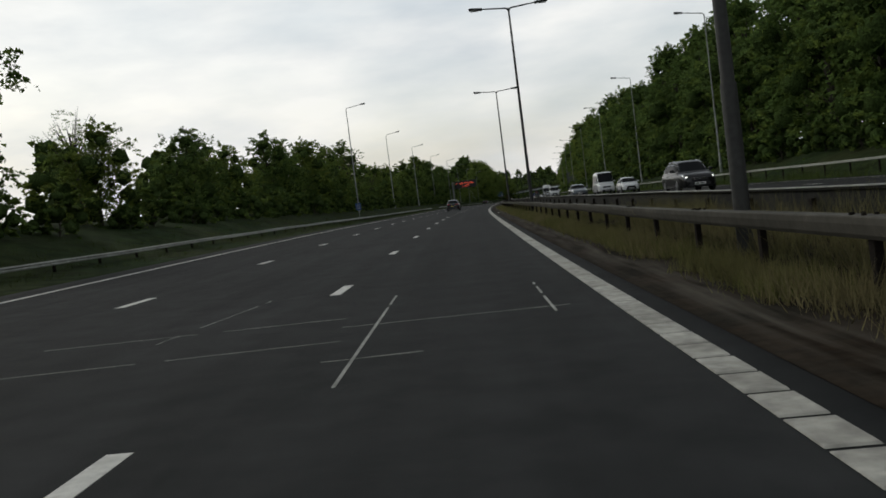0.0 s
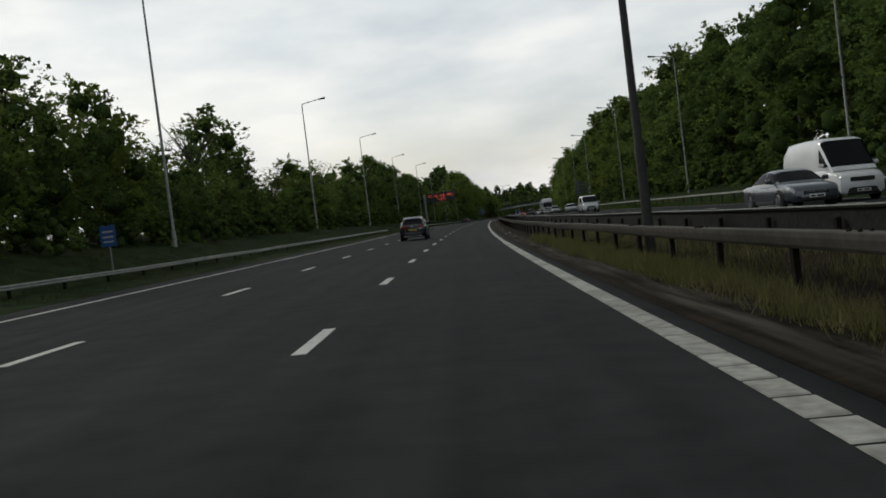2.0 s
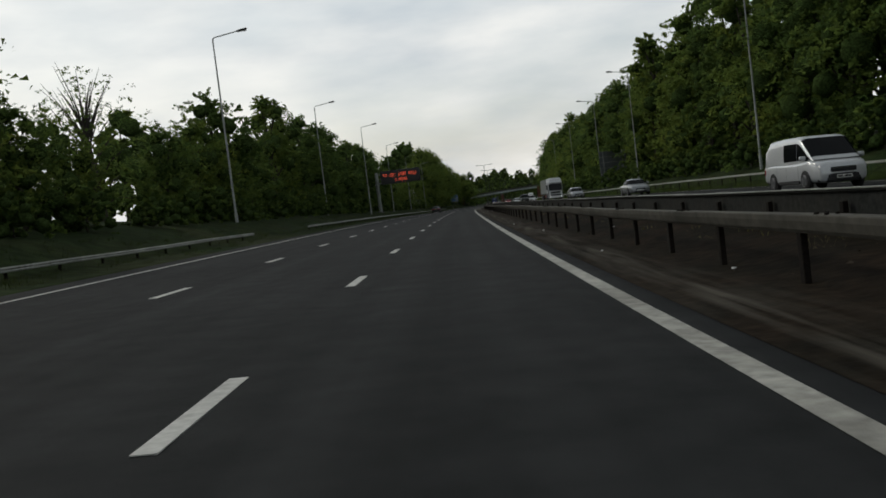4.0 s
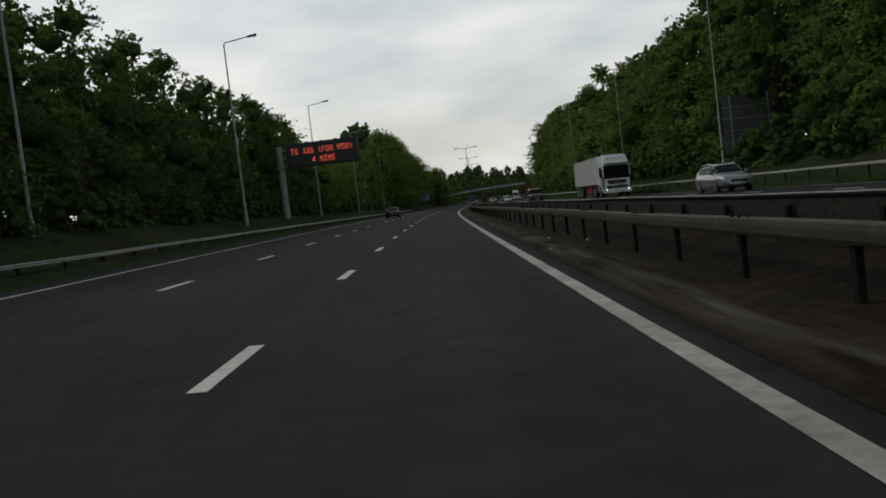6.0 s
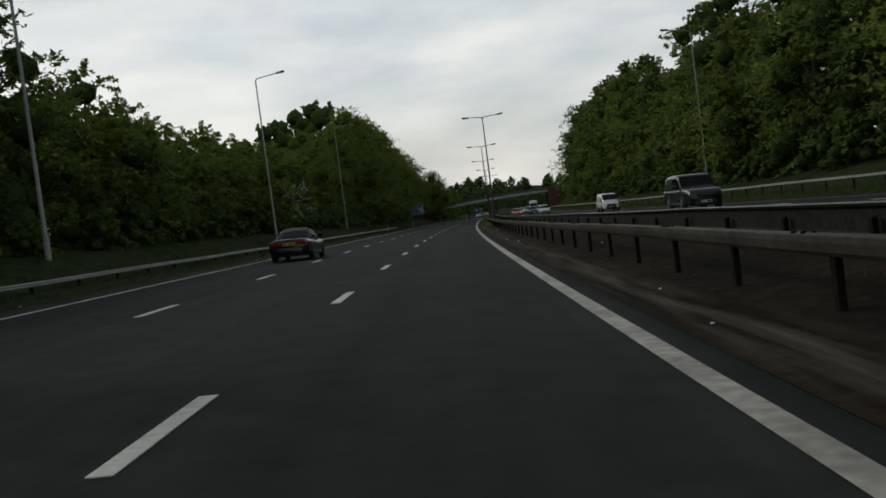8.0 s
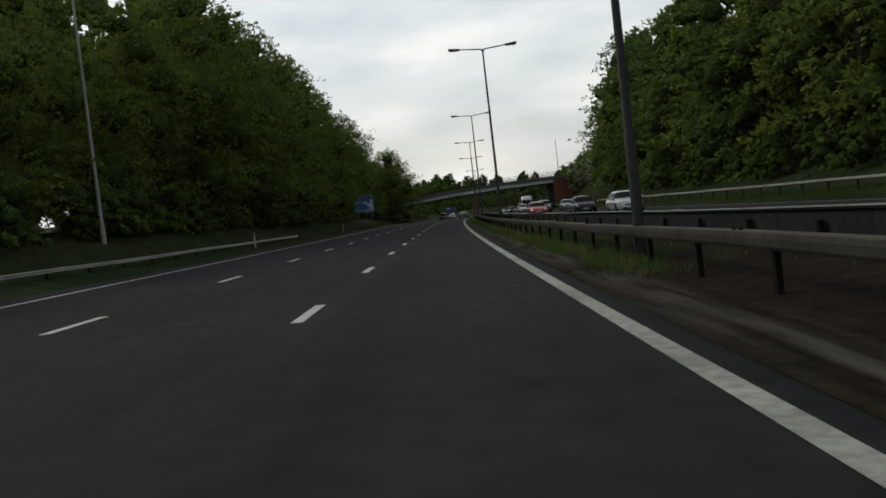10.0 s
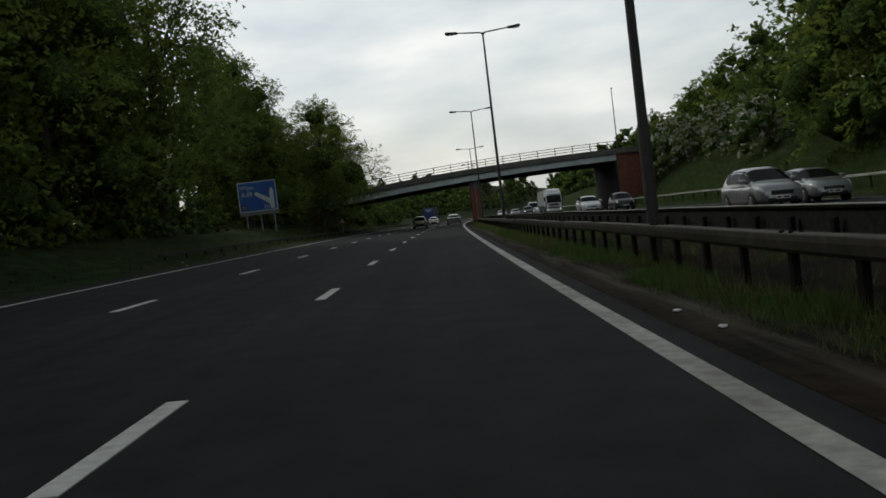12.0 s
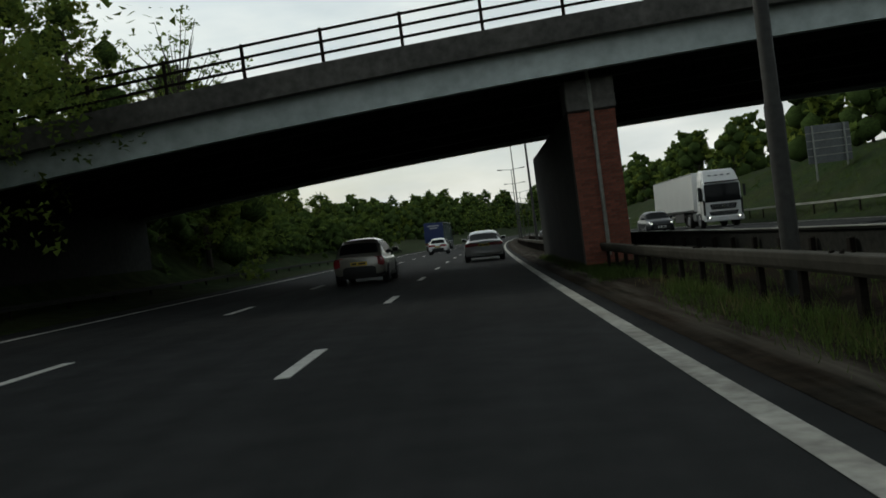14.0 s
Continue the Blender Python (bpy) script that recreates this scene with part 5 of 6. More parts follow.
class Form:
    """The rounded outer surface of a car: a lower body and a glasshouse on it, y along, tail at y0."""

    def __init__(self, L, W, H, belt, bonnet, ground, cabin, deck, tail_w=0.86, nose_w=0.70, tumble=0.19):
        self.tumble = tumble
        self.e, self.be = (9.0, 7.0) if tumble < 0.15 else (4.2, 4.4)      # how square the cross-sections are
        self.L, self.w, self.y0, self.H = L, W / 2, -L / 2, H
        w, Y = W / 2, self.Y
        f = [0.0, 0.008, 0.03, 0.09, 0.2, 0.5, 0.7, cabin[3] + 0.01, 0.87, 0.94, 0.975, 0.993, 1.0]
        self.by = [Y(v) for v in f]
        self.bw = [w * v for v in (tail_w, tail_w + 0.05, 0.955, 0.99, 1.0, 1.0, 1.0, 0.99, 0.965, 0.91, 0.84, nose_w + 0.06, nose_w)]
        self.bt = [deck - 0.07, deck - 0.02, deck, deck + 0.005, belt + 0.005 if deck <= belt else deck, belt, belt - 0.01, bonnet + 0.05, bonnet, bonnet - 0.06, bonnet - 0.14, bonnet - 0.22, bonnet - 0.28]
        self.bb = [0.33, 0.30, 0.27, ground + 0.02, ground, ground, ground, ground, ground + 0.01, 0.22, 0.23, 0.27, 0.31]
        yb, yr, yf, yw = (Y(v) for v in cabin)
        self.yb, self.yr, self.yf, self.yw = yb, yr, yf, yw
        self.zl = min(belt, bonnet + 0.02, deck) - 0.08
        m = (yr + yf) / 2
        self.gy = [yb - 0.06, yb, yr, yr + 0.25, m, yf - 0.2, yf, yw, yw + 0.1]
        self.gz = [deck - 0.07, deck, H - (0.05 if tumble < 0.15 else 0.11), H - (0.02 if tumble < 0.15 else 0.035), H + 0.004, H - 0.025, H - 0.08, bonnet + 0.05, bonnet - 0.02]
        self.gw = [w * v for v in ((0.92, 0.94, 0.965, 0.97, 0.97, 0.97, 0.95, 0.88, 0.84) if tumble < 0.15 else (0.86, 0.90, 0.94, 0.955, 0.965, 0.965, 0.955, 0.92, 0.88))]

    def Y(self, f):
        return self.y0 + self.L * f

    def mix(self, y, xs, ys, d):
        return sum(float(np.interp(y + d * k, xs, ys)) for k in (-1, -0.5, 0, 0.5, 1)) / 5

    def body_at(self, y):
        d = 0.10 if self.y0 + 0.3 < y < self.y0 + self.L - 0.3 else 0.004
        return self.mix(y, self.by, self.bw, d), self.mix(y, self.by, self.bb, d), self.mix(y, self.by, self.bt, d)

    def body_side(self, y, z):
        w, zb, zt = self.body_at(y)
        zs = zb + (zt - zb) * 0.5
        u = min(0.985, abs(z - zs) / (max(zt - zs, 1e-3) if z > zs else max(zs - zb, 1e-3)))
        return w * (1 - u ** self.be) ** (1 / self.be)

    def body_ring(self, y):
        w, zb, zt = self.body_at(y)
        zs, out = zb + (zt - zb) * 0.5, []
        for k in range(32):
            a = 2 * math.pi * k / 32
            c, s = math.cos(a), math.sin(a)
            out.append((w * math.copysign(abs(c) ** (2 / self.be), c), y, zs + (zt - zs if s > 0 else zs - zb) * math.copysign(abs(s) ** (2 / (self.be if s > 0 else 5)), s)))
        return out

    def house_at(self, y):
        return self.mix(y, self.gy, self.gw, 0.09), max(0.02, self.mix(y, self.gy, self.gz, 0.09) - self.zl)

    def house(self, y, a):
        """A point of the glasshouse; a runs from 0 at one side over the roof to pi."""
        w, h = self.house_at(y)
        c, s = math.cos(a), max(0.0, math.sin(a))
        s = s ** (2 / self.e)
        return Vector((w * math.copysign(abs(c) ** (2 / self.e), c) * (1 - self.tumble * s * h / (self.H - self.zl)), y, self.zl + h * s))

    def house_side(self, y, z, sx):
        w, h = self.house_at(y)
        s = min(0.97, max(0.0, (z - self.zl) / h))
        return Vector((sx * w * (1 - s ** self.e) ** (1 / self.e) * (1 - self.tumble * s * h / (self.H - self.zl)), y, z))


def loft(rings, closed=True, caps=True):
    bm = bmesh.new()
    rs = [[bm.verts.new(p) for p in ring] for ring in rings]
    n = len(rs[0])
    for a, b in zip(rs, rs[1:]):
        for k in range(n if closed else n - 1):
            bm.faces.new((a[k], b[k], b[(k + 1) % n], a[(k + 1) % n]))
    if caps:
        bm.faces.new(rs[0])
        bm.faces.new(rs[-1][::-1])
    recalc(bm)
    return bm


def skin(grid, lift, inside, thick=0.014):
    """A curved pane or lens over a grid of points, lifted a little off the point 'inside' and closed at its rim."""
    bm = bmesh.new()
    g = [[Vector(p) for p in row] for row in grid]
    n, m = len(g), len(g[0])
    def normal(i, j):
        a = g[min(i + 1, n - 1)][j] - g[max(i - 1, 0)][j]
        b = g[i][min(j + 1, m - 1)] - g[i][max(j - 1, 0)]
        v = a.cross(b)
        v = v.normalized() if v.length > 1e-9 else Vector((0, 0, 1))
        return v if v.dot(g[i][j] - Vector(inside)) > 0 else -v
    up = [[bm.verts.new(g[i][j] + normal(i, j) * lift) for j in range(m)] for i in range(n)]
    for i in range(n - 1):
        for j in range(m - 1):
            bm.faces.new((up[i][j], up[i + 1][j], up[i + 1][j + 1], up[i][j + 1]))
    rim = [(i, 0) for i in range(n)] + [(n - 1, j) for j in range(1, m)] + [(i, m - 1) for i in range(n - 2, -1, -1)] + [(0, j) for j in range(m - 2, 0, -1)]
    low = {ij: bm.verts.new(up[ij[0]][ij[1]].co - normal(*ij) * thick) for ij in rim}
    for p, q in zip(rim, rim[1:] + rim[:1]):
        bm.faces.new((up[p[0]][p[1]], up[q[0]][q[1]], low[q], low[p]))
    recalc(bm)
    return bm


def steps(a, b, n):
    return [a + (b - a) * k / (n - 1) for k in range(n)]


def car(name, m, label, colour, L=4.4, W=1.8, H=1.5, belt=0.93, bonnet=0.86, r=0.32, rear=("hatch",), wheelbase=2.6, cabin=(0.06, 0.16, 0.62, 0.76), lit=False, rails=False, plate=True, trim_low=True, doors=3, boot=None, brake=False, soft_top=False, glass=GLASS, ground=0.2, lamp=(0.24, 0.34, 0.17), panel=None, category="car"):
    """A car. cabin: the feet and heads of rear window and windscreen, as shares of the length from the tail; lamp: inner edge, reach along the side, height of the tail lamp."""
    e = thing(name, m, label, category)
    deck = boot if boot else belt + 0.03
    F = Form(L, W, H, belt, bonnet, ground, cabin, deck, 0.95 if panel else 0.91, 0.78 if panel else 0.72, 0.07 if panel else 0.165)
    w, h0, Y = W / 2, -L / 2, F.Y
    mid = (0, 0, 0.7)
    ys = sorted(set([Y(f) for f in (0, 0.004, 0.01, 0.02, 0.035, 0.06, 0.09, 0.13, 0.18, 0.25, 0.33, 0.42, 0.5, 0.58, 0.66, 0.71, 0.75, 0.79, 0.83, 0.87, 0.905, 0.935, 0.96, 0.975, 0.987, 0.995, 1.0)]))
    body = part("body", loft([F.body_ring(y) for y in ys]), colour, e, smooth_angle=48)
    gys = sorted(set([F.yb - 0.05] + steps(F.yb, F.yr, 6) + steps(F.yr, F.yf, 9) + steps(F.yf, F.yw, 6) + [F.yw + 0.08]))
    arc = [math.pi * k / 22 for k in range(23)]
    part("cabin", loft([[F.house(y, a) for a in arc] for y in gys], False, False), TRIM if soft_top else colour, e, "black folding soft top" if soft_top else "", smooth_angle=60)
    # panes
    dr, df = F.yr - F.yb, F.yw - F.yf
    if panel != "plain":
        part("rear_window", skin([[F.house(y, a) for a in steps(0.80, math.pi - 0.80, 11)] for y in steps(F.yb + dr * 0.10, F.yr - dr * 0.05, 6)], 0.006, mid), glass, e, "dark tinted glass", smooth_angle=40)
    part("windscreen", skin([[F.house(y, a) for a in steps(0.66, math.pi - 0.66, 11)] for y in steps(F.yw - df * 0.1, F.yf + df * 0.06, 6)], 0.006, mid), glass, e, "dark tinted glass", smooth_angle=40)
    zlo = belt + 0.035
    def zhi(y):
        wd, h = F.house_at(y)
        return F.zl + h * 0.84
    ysA = [y for y in steps(F.yb, F.yw, 90) if zhi(y) > zlo + 0.03]
    ya, yz = ysA[0] + (0.12 if boot else 0.38), ysA[-1] - 0.05
    if doors == 2:
        ya = ya + 0.2
    cuts = [ya + (yz - ya) * v for v in ((0.0, 0.20, 0.58, 1.0) if doors == 3 else (0.0, 0.36, 1.0))]
    if panel:                                          # a van: cab doors, and one pane behind them where it has seats
        cuts = [Y(0.70), yz] if panel == "plain" else [Y(0.40), Y(0.655), yz]
    for sx in (-1, 1):
        for a, b in zip(cuts, cuts[1:]):
            g = []
            for y in steps(a + 0.022, b - 0.022, 9):
                top = zhi(y) - (0.10 * (H - belt) if panel else 0.0)
                if a == ya and not boot:                      # the rear corner of the glass sweeps up
                    low_ = zlo + max(0.0, 1 - (y - ya) / 0.3) * 0.10
                else:
                    low_ = zlo
                g.append([F.house_side(y, z, sx) for z in steps(low_, max(low_ + 0.012, top), 5)])
            part("side_window", skin(g, 0.005, mid), glass, e, "dark tinted glass", smooth_angle=40)
        if rails:
            bm = bmesh.new()
            pts = [F.house_side(y, zlo - 0.012, sx) + Vector((sx * 0.008, 0, 0)) for y in steps(yz, ya + 0.25, 8)] + [F.house_side(ya - 0.01, zlo + 0.13, sx) + Vector((sx * 0.008, 0, 0))] + [F.house_side(y, zhi(y) + 0.012, sx) + Vector((sx * 0.008, 0, 0)) for y in steps(ya + 0.08, yz, 14)]
            tube(bm, pts, [0.011] * len(pts), 5)
            part("window_surround", bm, CHROME, e, "chrome strip", smooth_angle=60)
            bm = bmesh.new()
            pts = [F.house(y, math.pi / 2 - sx * 0.62) + Vector((0, 0, z)) for y, z in [(F.yr + 0.12, -0.005), (F.yr + 0.22, 0.035)] + [(y, 0.05) for y in steps(F.yr + 0.4, F.yf - 0.5, 5)] + [(F.yf - 0.32, 0.04), (F.yf - 0.18, 0.0)]]
            tube(bm, pts, [0.018] * len(pts), 6)
            part("roof_rail", bm, CHROME, e, smooth_angle=60)
        bm = bmesh.new()
        box(bm, (sx * (w + 0.07), yz - 0.22, belt + 0.09), (0.23, 0.13, 0.17), 0.055, segs=3)
        mir = part("mirror", bm, colour, e, smooth_angle=50)
        bm = bmesh.new()
        box(bm, (sx * (w - 0.05), yz - 0.19, belt + 0.02), (0.12, 0.07, 0.05), 0.01)
        part("mirror_foot", bm, TRIM, mir)
        bm = bmesh.new()
        box(bm, (sx * (w + 0.07), yz - 0.287, belt + 0.09), (0.17, 0.01, 0.12), 0.004)
        part("mirror_glass", bm, GLASS, mir)
        for f in (0.34, 0.57):
            bm = bmesh.new()
            x = F.body_side(Y(f), belt - 0.17)
            box(bm, (sx * (x + 0.014), Y(f), belt - 0.17), (0.03, 0.19, 0.03), 0.01)
            part("door_handle", bm, CHROME if rails else colour, e)
        for f in (0.27, 0.46, 0.69):
            g = [[Vector((sx * F.body_side(y, z), y, z)) for y in (Y(f) - 0.004, Y(f) + 0.004)] for z in steps(ground + 0.16, belt - 0.06, 7)]
            part("door_gap", skin(g, 0.002, mid, 0.004), TRIM, body)
        bm = bmesh.new()
        box(bm, (sx * (w - 0.02), Y(0.5), ground + 0.07), (0.06, L * 0.40, 0.13), 0.02)
        part("sill", bm, TRIM, e)
        if rails:
            bm = bmesh.new()
            box(bm, (sx * (w + 0.012), Y(0.5), ground + 0.125), (0.012, L * 0.32, 0.025), 0.004)
            part("sill_strip", bm, CHROME, e)
        # lamps that wrap the corners
        xi, reach, hl = lamp[0], lamp[1], lamp[2]
        zc = deck - 0.06 - hl / 2 if not boot else deck - 0.10 - hl / 2
        g = []
        wt = F.bw[0]
        for u in steps(0, 1, 14):
            row = []
            for v in (-1, -0.6, 0, 0.6, 1):
                if u < 0.5:
                    k = hl / 2 * (0.72 + 0.56 * u)
                    z = zc + v * k
                    x, y = (w * xi + (min(wt, F.body_side(h0, z)) - w * xi) * u * 2), h0
                else:
                    k = hl / 2 * (1.0 - 0.75 * (u - 0.5) * 2)
                    z = zc + v * k + 0.03 * (u - 0.5) * 2
                    y = h0 + reach * ((u - 0.5) * 2) ** 1.6
                    x = F.body_side(y, z)
                row.append((sx * x, y, z))
            g.append(row)
        part("tail_lamp", skin(g, 0.010, (0, h0 + 0.8, 0.6), 0.02), REDLIT if brake else REDLAMP, e, smooth_angle=60)
        g = []
        for u in steps(0, 1, 11):
            y = Y(0.992) - L * 0.125 * u ** 1.2
            wd, zb, zt = F.body_at(y)
            g.append([(sx * F.body_side(y, z), y, z) for z in (zt - 0.055 - 0.10 * (1 - u * 0.75) * v - 0.02 * u for v in (0, 0.33, 0.66, 1))])
        part("headlamp", skin(g, 0.008, (0, Y(0.75), 0.55), 0.02), CLEARLAMP, e, smooth_angle=60)
        if lit:
            bm = bmesh.new()
            lathe(bm, [(0.0, 0.055), (0.03, 0.045)], 10, axis="Z")
            o = part("headlamp_beam_lens", bm, HEADLIT, e, "glowing headlamp")
            o.matrix_local = Matrix.Translation((sx * w * 0.70, Y(0.985), bonnet - 0.27)) @ Matrix.Rotation(radians(-90), 4, "X")
        for y in (h0 + (L - wheelbase) * 0.49, h0 + (L - wheelbase) * 0.49 + wheelbase):
            bm = bmesh.new()
            lathe(bm, [(-0.14, r * 1.10), (-0.02, r * 1.13), (0.0, r * 1.10)], 26)
            part("wheel_arch", bm, TRIM, body, smooth_angle=40).matrix_local = Matrix.Translation((sx * (F.body_side(y, 0.6) + 0.004), y, r)) @ (Matrix() if sx > 0 else Matrix.Rotation(math.pi, 4, "Z"))
            wheel(e, sx * (w - 0.085), y, r, 0.21)
    # bumpers, grille, plates
    def bumper(nm, yy, sg, wd, z, hh, mat, ref=None):
        g = []
        for u in steps(-1, 1, 15):
            x = wd * u
            y = yy - sg * (0.22 * abs(x / (ref or wd)) ** 4)
            g.append([(x, y - sg * 0.02, z - hh / 2), (x, y, z - hh * 0.3), (x, y, z + hh * 0.3), (x, y - sg * 0.03, z + hh / 2)])
        return part(nm, skin(g, 0.0, (0, yy - sg * 2, z), 0.12), mat, e, smooth_angle=50)
    bumper("rear_bumper", h0 - 0.045, -1, w * 0.95, 0.44, 0.30, TRIM if trim_low else colour)
    bumper("rear_valance", h0 - 0.02, -1, w * 0.86, 0.28, 0.12, TRIM)
    bumper("front_bumper", Y(1.0) + 0.04, 1, w * 0.86, 0.40, 0.26, TRIM if trim_low else colour)
    bumper("air_intake", Y(1.0) + 0.052, 1, w * 0.62, 0.335, 0.17, TRIM, w * 0.86)
    bm = bmesh.new()
    box(bm, (0, Y(1.0) + 0.0, bonnet - 0.38), (W * 0.46, 0.05, 0.17), 0.02)
    g = part("grille", bm, TRIM, e)
    bm = bmesh.new()
    box(bm, (0, Y(1.0) + 0.024, bonnet - 0.335), (W * 0.38, 0.012, 0.016))
    part("grille_bar", bm, CHROME, g)
    bm = bmesh.new()
    box(bm, (0, h0 - 0.012, deck - 0.05), (w * lamp[0] * 2.05, 0.02, 0.03), 0.006)
    part("tailgate_strip", bm, CHROME if rails else colour, e)
    for yy, mat, turn, zz in ((h0 - 0.010, YELLOWPLATE, 0, (deck - (0.36 if rails else 0.27)) if rear[0] == "hatch" else deck - 0.22), (Y(1.0) + 0.064, WHITEPLATE, 180, 0.42)):
        bm = bmesh.new()
        box(bm, (0, 0, 0), (0.52, 0.015, 0.115), 0.003)
        p = part("number_plate", bm, mat, e)
        p.matrix_local = Matrix.Translation((0, yy, zz)) @ Matrix.Rotation(radians(turn), 4, "Z")
        for k, bw in ((-0.15, 0.15), (0.1, 0.22)):
            bm = bmesh.new()
            box(bm, (k, -0.009, 0), (bw, 0.004, 0.06))
            part("writing_bar", bm, INK, p)
    return e


def suv_extras(e, L, W, H, belt):
    """Spoiler, aerial, wiper, badge and lower reflectors of the dark suv."""
    h0 = -L / 2
    bm = bmesh.new()
    vs = box(bm, (0, h0 + L * 0.115, H - 0.105), (W * 0.58, 0.26, 0.04), 0.02, segs=2)
    for v in vs:
        v.co.z -= 0.05 * (v.co.x / (W * 0.30)) ** 2 - 0.12 * (v.co.y - h0 - L * 0.115) * 0.6
    part("spoiler", bm, DARKGREY, e, smooth_angle=50)
    bm = bmesh.new()
    vs = box(bm, (0, h0 + L * 0.2, H + 0.05), (0.05, 0.16, 0.1), 0.015)
    for v in vs:
        v.co.y -= max(0, v.co.z - H) * 0.8
    part("aerial_fin", bm, TRIM, e)
    bm = bmesh.new()
    lathe(bm, [(-0.008, 0.055), (0.008, 0.05)], 16, axis="Z")
    part("badge", bm, CHROME, e).matrix_local = Matrix.Translation((0, h0 - 0.008, belt - 0.10)) @ Matrix.Diagonal((1.4, 1, 0.7, 1)) @ Matrix.Rotation(radians(90), 4, "X")
    bm = bmesh.new()
    tube(bm, [(0.05, h0 + 0.03, belt + 0.10), (-0.32, h0 + 0.08, belt + 0.15)], [0.012, 0.008], 5)
    part("wiper", bm, TRIM, e)
    bm = bmesh.new()
    box(bm, (0, h0 - 0.075, 0.31), (W * 0.62, 0.03, 0.03), 0.01)
    part("bumper_strip", bm, CHROME, e)
    for sx in (-1, 1):
        bm = bmesh.new()
        box(bm, (sx * W * 0.33, h0 - 0.045, 0.52), (0.2, 0.03, 0.045), 0.012)
        part("reflector", bm, REDLAMP, e)
        bm = bmesh.new()
        box(bm, (sx * W * 0.30, h0 - 0.05, 0.27), (0.13, 0.05, 0.05), 0.015)
        part("exhaust_tip", bm, CHROME, e)
    for x in (-0.52, 0.5):
        bm = bmesh.new()
        box(bm, (x, h0 - 0.006, belt - 0.27), (0.15, 0.008, 0.025))
        part("writing_bar", bm, CHROME, e)


DARKGREY = paint("dark_grey_metallic_paint", (0.010, 0.012, 0.015), 0.2, 0.4)
SILVERW = paint("pale_silver_paint", (0.56, 0.57, 0.58), 0.25)
SILVER = paint("silver_metallic_paint", (0.235, 0.245, 0.255), 0.5)
SLATE = paint("slate_blue_metallic_paint", (0.085, 0.10, 0.115), 0.5)
BEIGE = paint("pale_gold_grey_paint", (0.26, 0.245, 0.215), 0.4)
WHITE = paint("white_vehicle_paint", (0.72, 0.73, 0.73), 0.0)
BLACK = paint("black_vehicle_paint", (0.009, 0.0085, 0.009), 0.1, 0.4)
RED = paint("bright_red_paint", (0.42, 0.012, 0.03), 0.1)
GREEN = paint("dark_green_paint", (0.008, 0.014, 0.012), 0.1, 0.4)
BLUE = paint("dark_blue_paint", (0.015, 0.03, 0.11), 0.1)

k = car("suv", at(143.2, -2.08, 0, lean=True), "dark grey metallic suv with roof rails and red tail lamps", DARKGREY, 4.48, 1.86, 1.64, 1.06, 1.02, 0.355, ("hatch",), 2.67, (0.0, 0.13, 0.58, 0.745), rails=True, trim_low=False, ground=0.26, lamp=(0.40, 0.42, 0.15))
suv_extras(k, 4.48, 1.86, 1.64, 1.06)
car("saloon_car", at(565.5, 2.0, 0, lean=True), "pale silver saloon car with sloping boot and red lamps", SILVERW, 4.7, 1.82, 1.45, 0.95, 0.9, 0.33, ("saloon",), 2.72, (0.16, 0.31, 0.60, 0.76), boot=1.0, trim_low=False)
car("convertible", at(331.4, -5.15, 0, lean=True), "black convertible car with a black soft top and red tail lamps", BLACK, 4.3, 1.79, 1.42, 0.93, 0.88, 0.32, ("saloon",), 2.6, (0.17, 0.32, 0.55, 0.70), boot=0.97, trim_low=False, doors=2, soft_top=True)
car("estate_car", at(552.1, -1.9, 0, lean=True), "pale gold-grey small estate car with dark bumpers", BEIGE, 4.03, 1.66, 1.47, 0.92, 0.88, 0.30, ("hatch",), 2.44, (0.03, 0.11, 0.60, 0.76), lamp=(0.72, 0.16, 0.32))
car("hatchback", at(601, -2.5, 0, lean=True), "white hatchback car with red tail lamps", WHITE, 4.0, 1.7, 1.47, 0.93, 0.88, 0.31, ("hatch",), 2.5, (0.03, 0.14, 0.60, 0.76))
car("hatchback", at(660, -1.9, 0, lean=True), "black hatchback car in the middle lane", BLACK, 4.1, 1.75, 1.5, 0.93, 0.88, 0.31, ("hatch",), 2.5, (0.03, 0.14, 0.60, 0.76))


def oncoming(s, x):
    return at(s, x, opp_z(x, s), 180, lean=True)


car("suv", oncoming(61.2, 13.6), "black suv with glowing headlamps on the oncoming carriageway", BLACK, 4.6, 1.85, 1.68, 1.05, 1.0, 0.36, ("hatch",), 2.75, (0.02, 0.10, 0.60, 0.75), lit=True, rails=True, ground=0.26)
car("suv", oncoming(100.8, 17.2), "white compact suv with black lower trim", WHITE, 4.16, 1.74, 1.56, 1.0, 0.96, 0.33, ("hatch",), 2.54, (0.02, 0.13, 0.58, 0.74), rails=True, ground=0.24)
car("saloon_car", oncoming(113.6, 13.6), "slate-blue metallic saloon car with a twin grille", SLATE, 4.8, 1.85, 1.46, 0.94, 0.9, 0.34, ("saloon",), 2.9, (0.15, 0.30, 0.60, 0.75), boot=0.98, trim_low=False)
car("saloon_car", oncoming(223.5, 17.0), "silver saloon car on the oncoming carriageway", SILVER, 4.6, 1.8, 1.45, 0.94, 0.9, 0.33, ("saloon",), 2.7, (0.15, 0.30, 0.60, 0.75), boot=0.98, trim_low=False)
car("estate_car", oncoming(265.5, 17.2), "silver estate car with roof rails", SILVER, 4.7, 1.82, 1.55, 0.96, 0.92, 0.33, ("hatch",), 2.72, (0.02, 0.08, 0.58, 0.74), rails=True, trim_low=False)
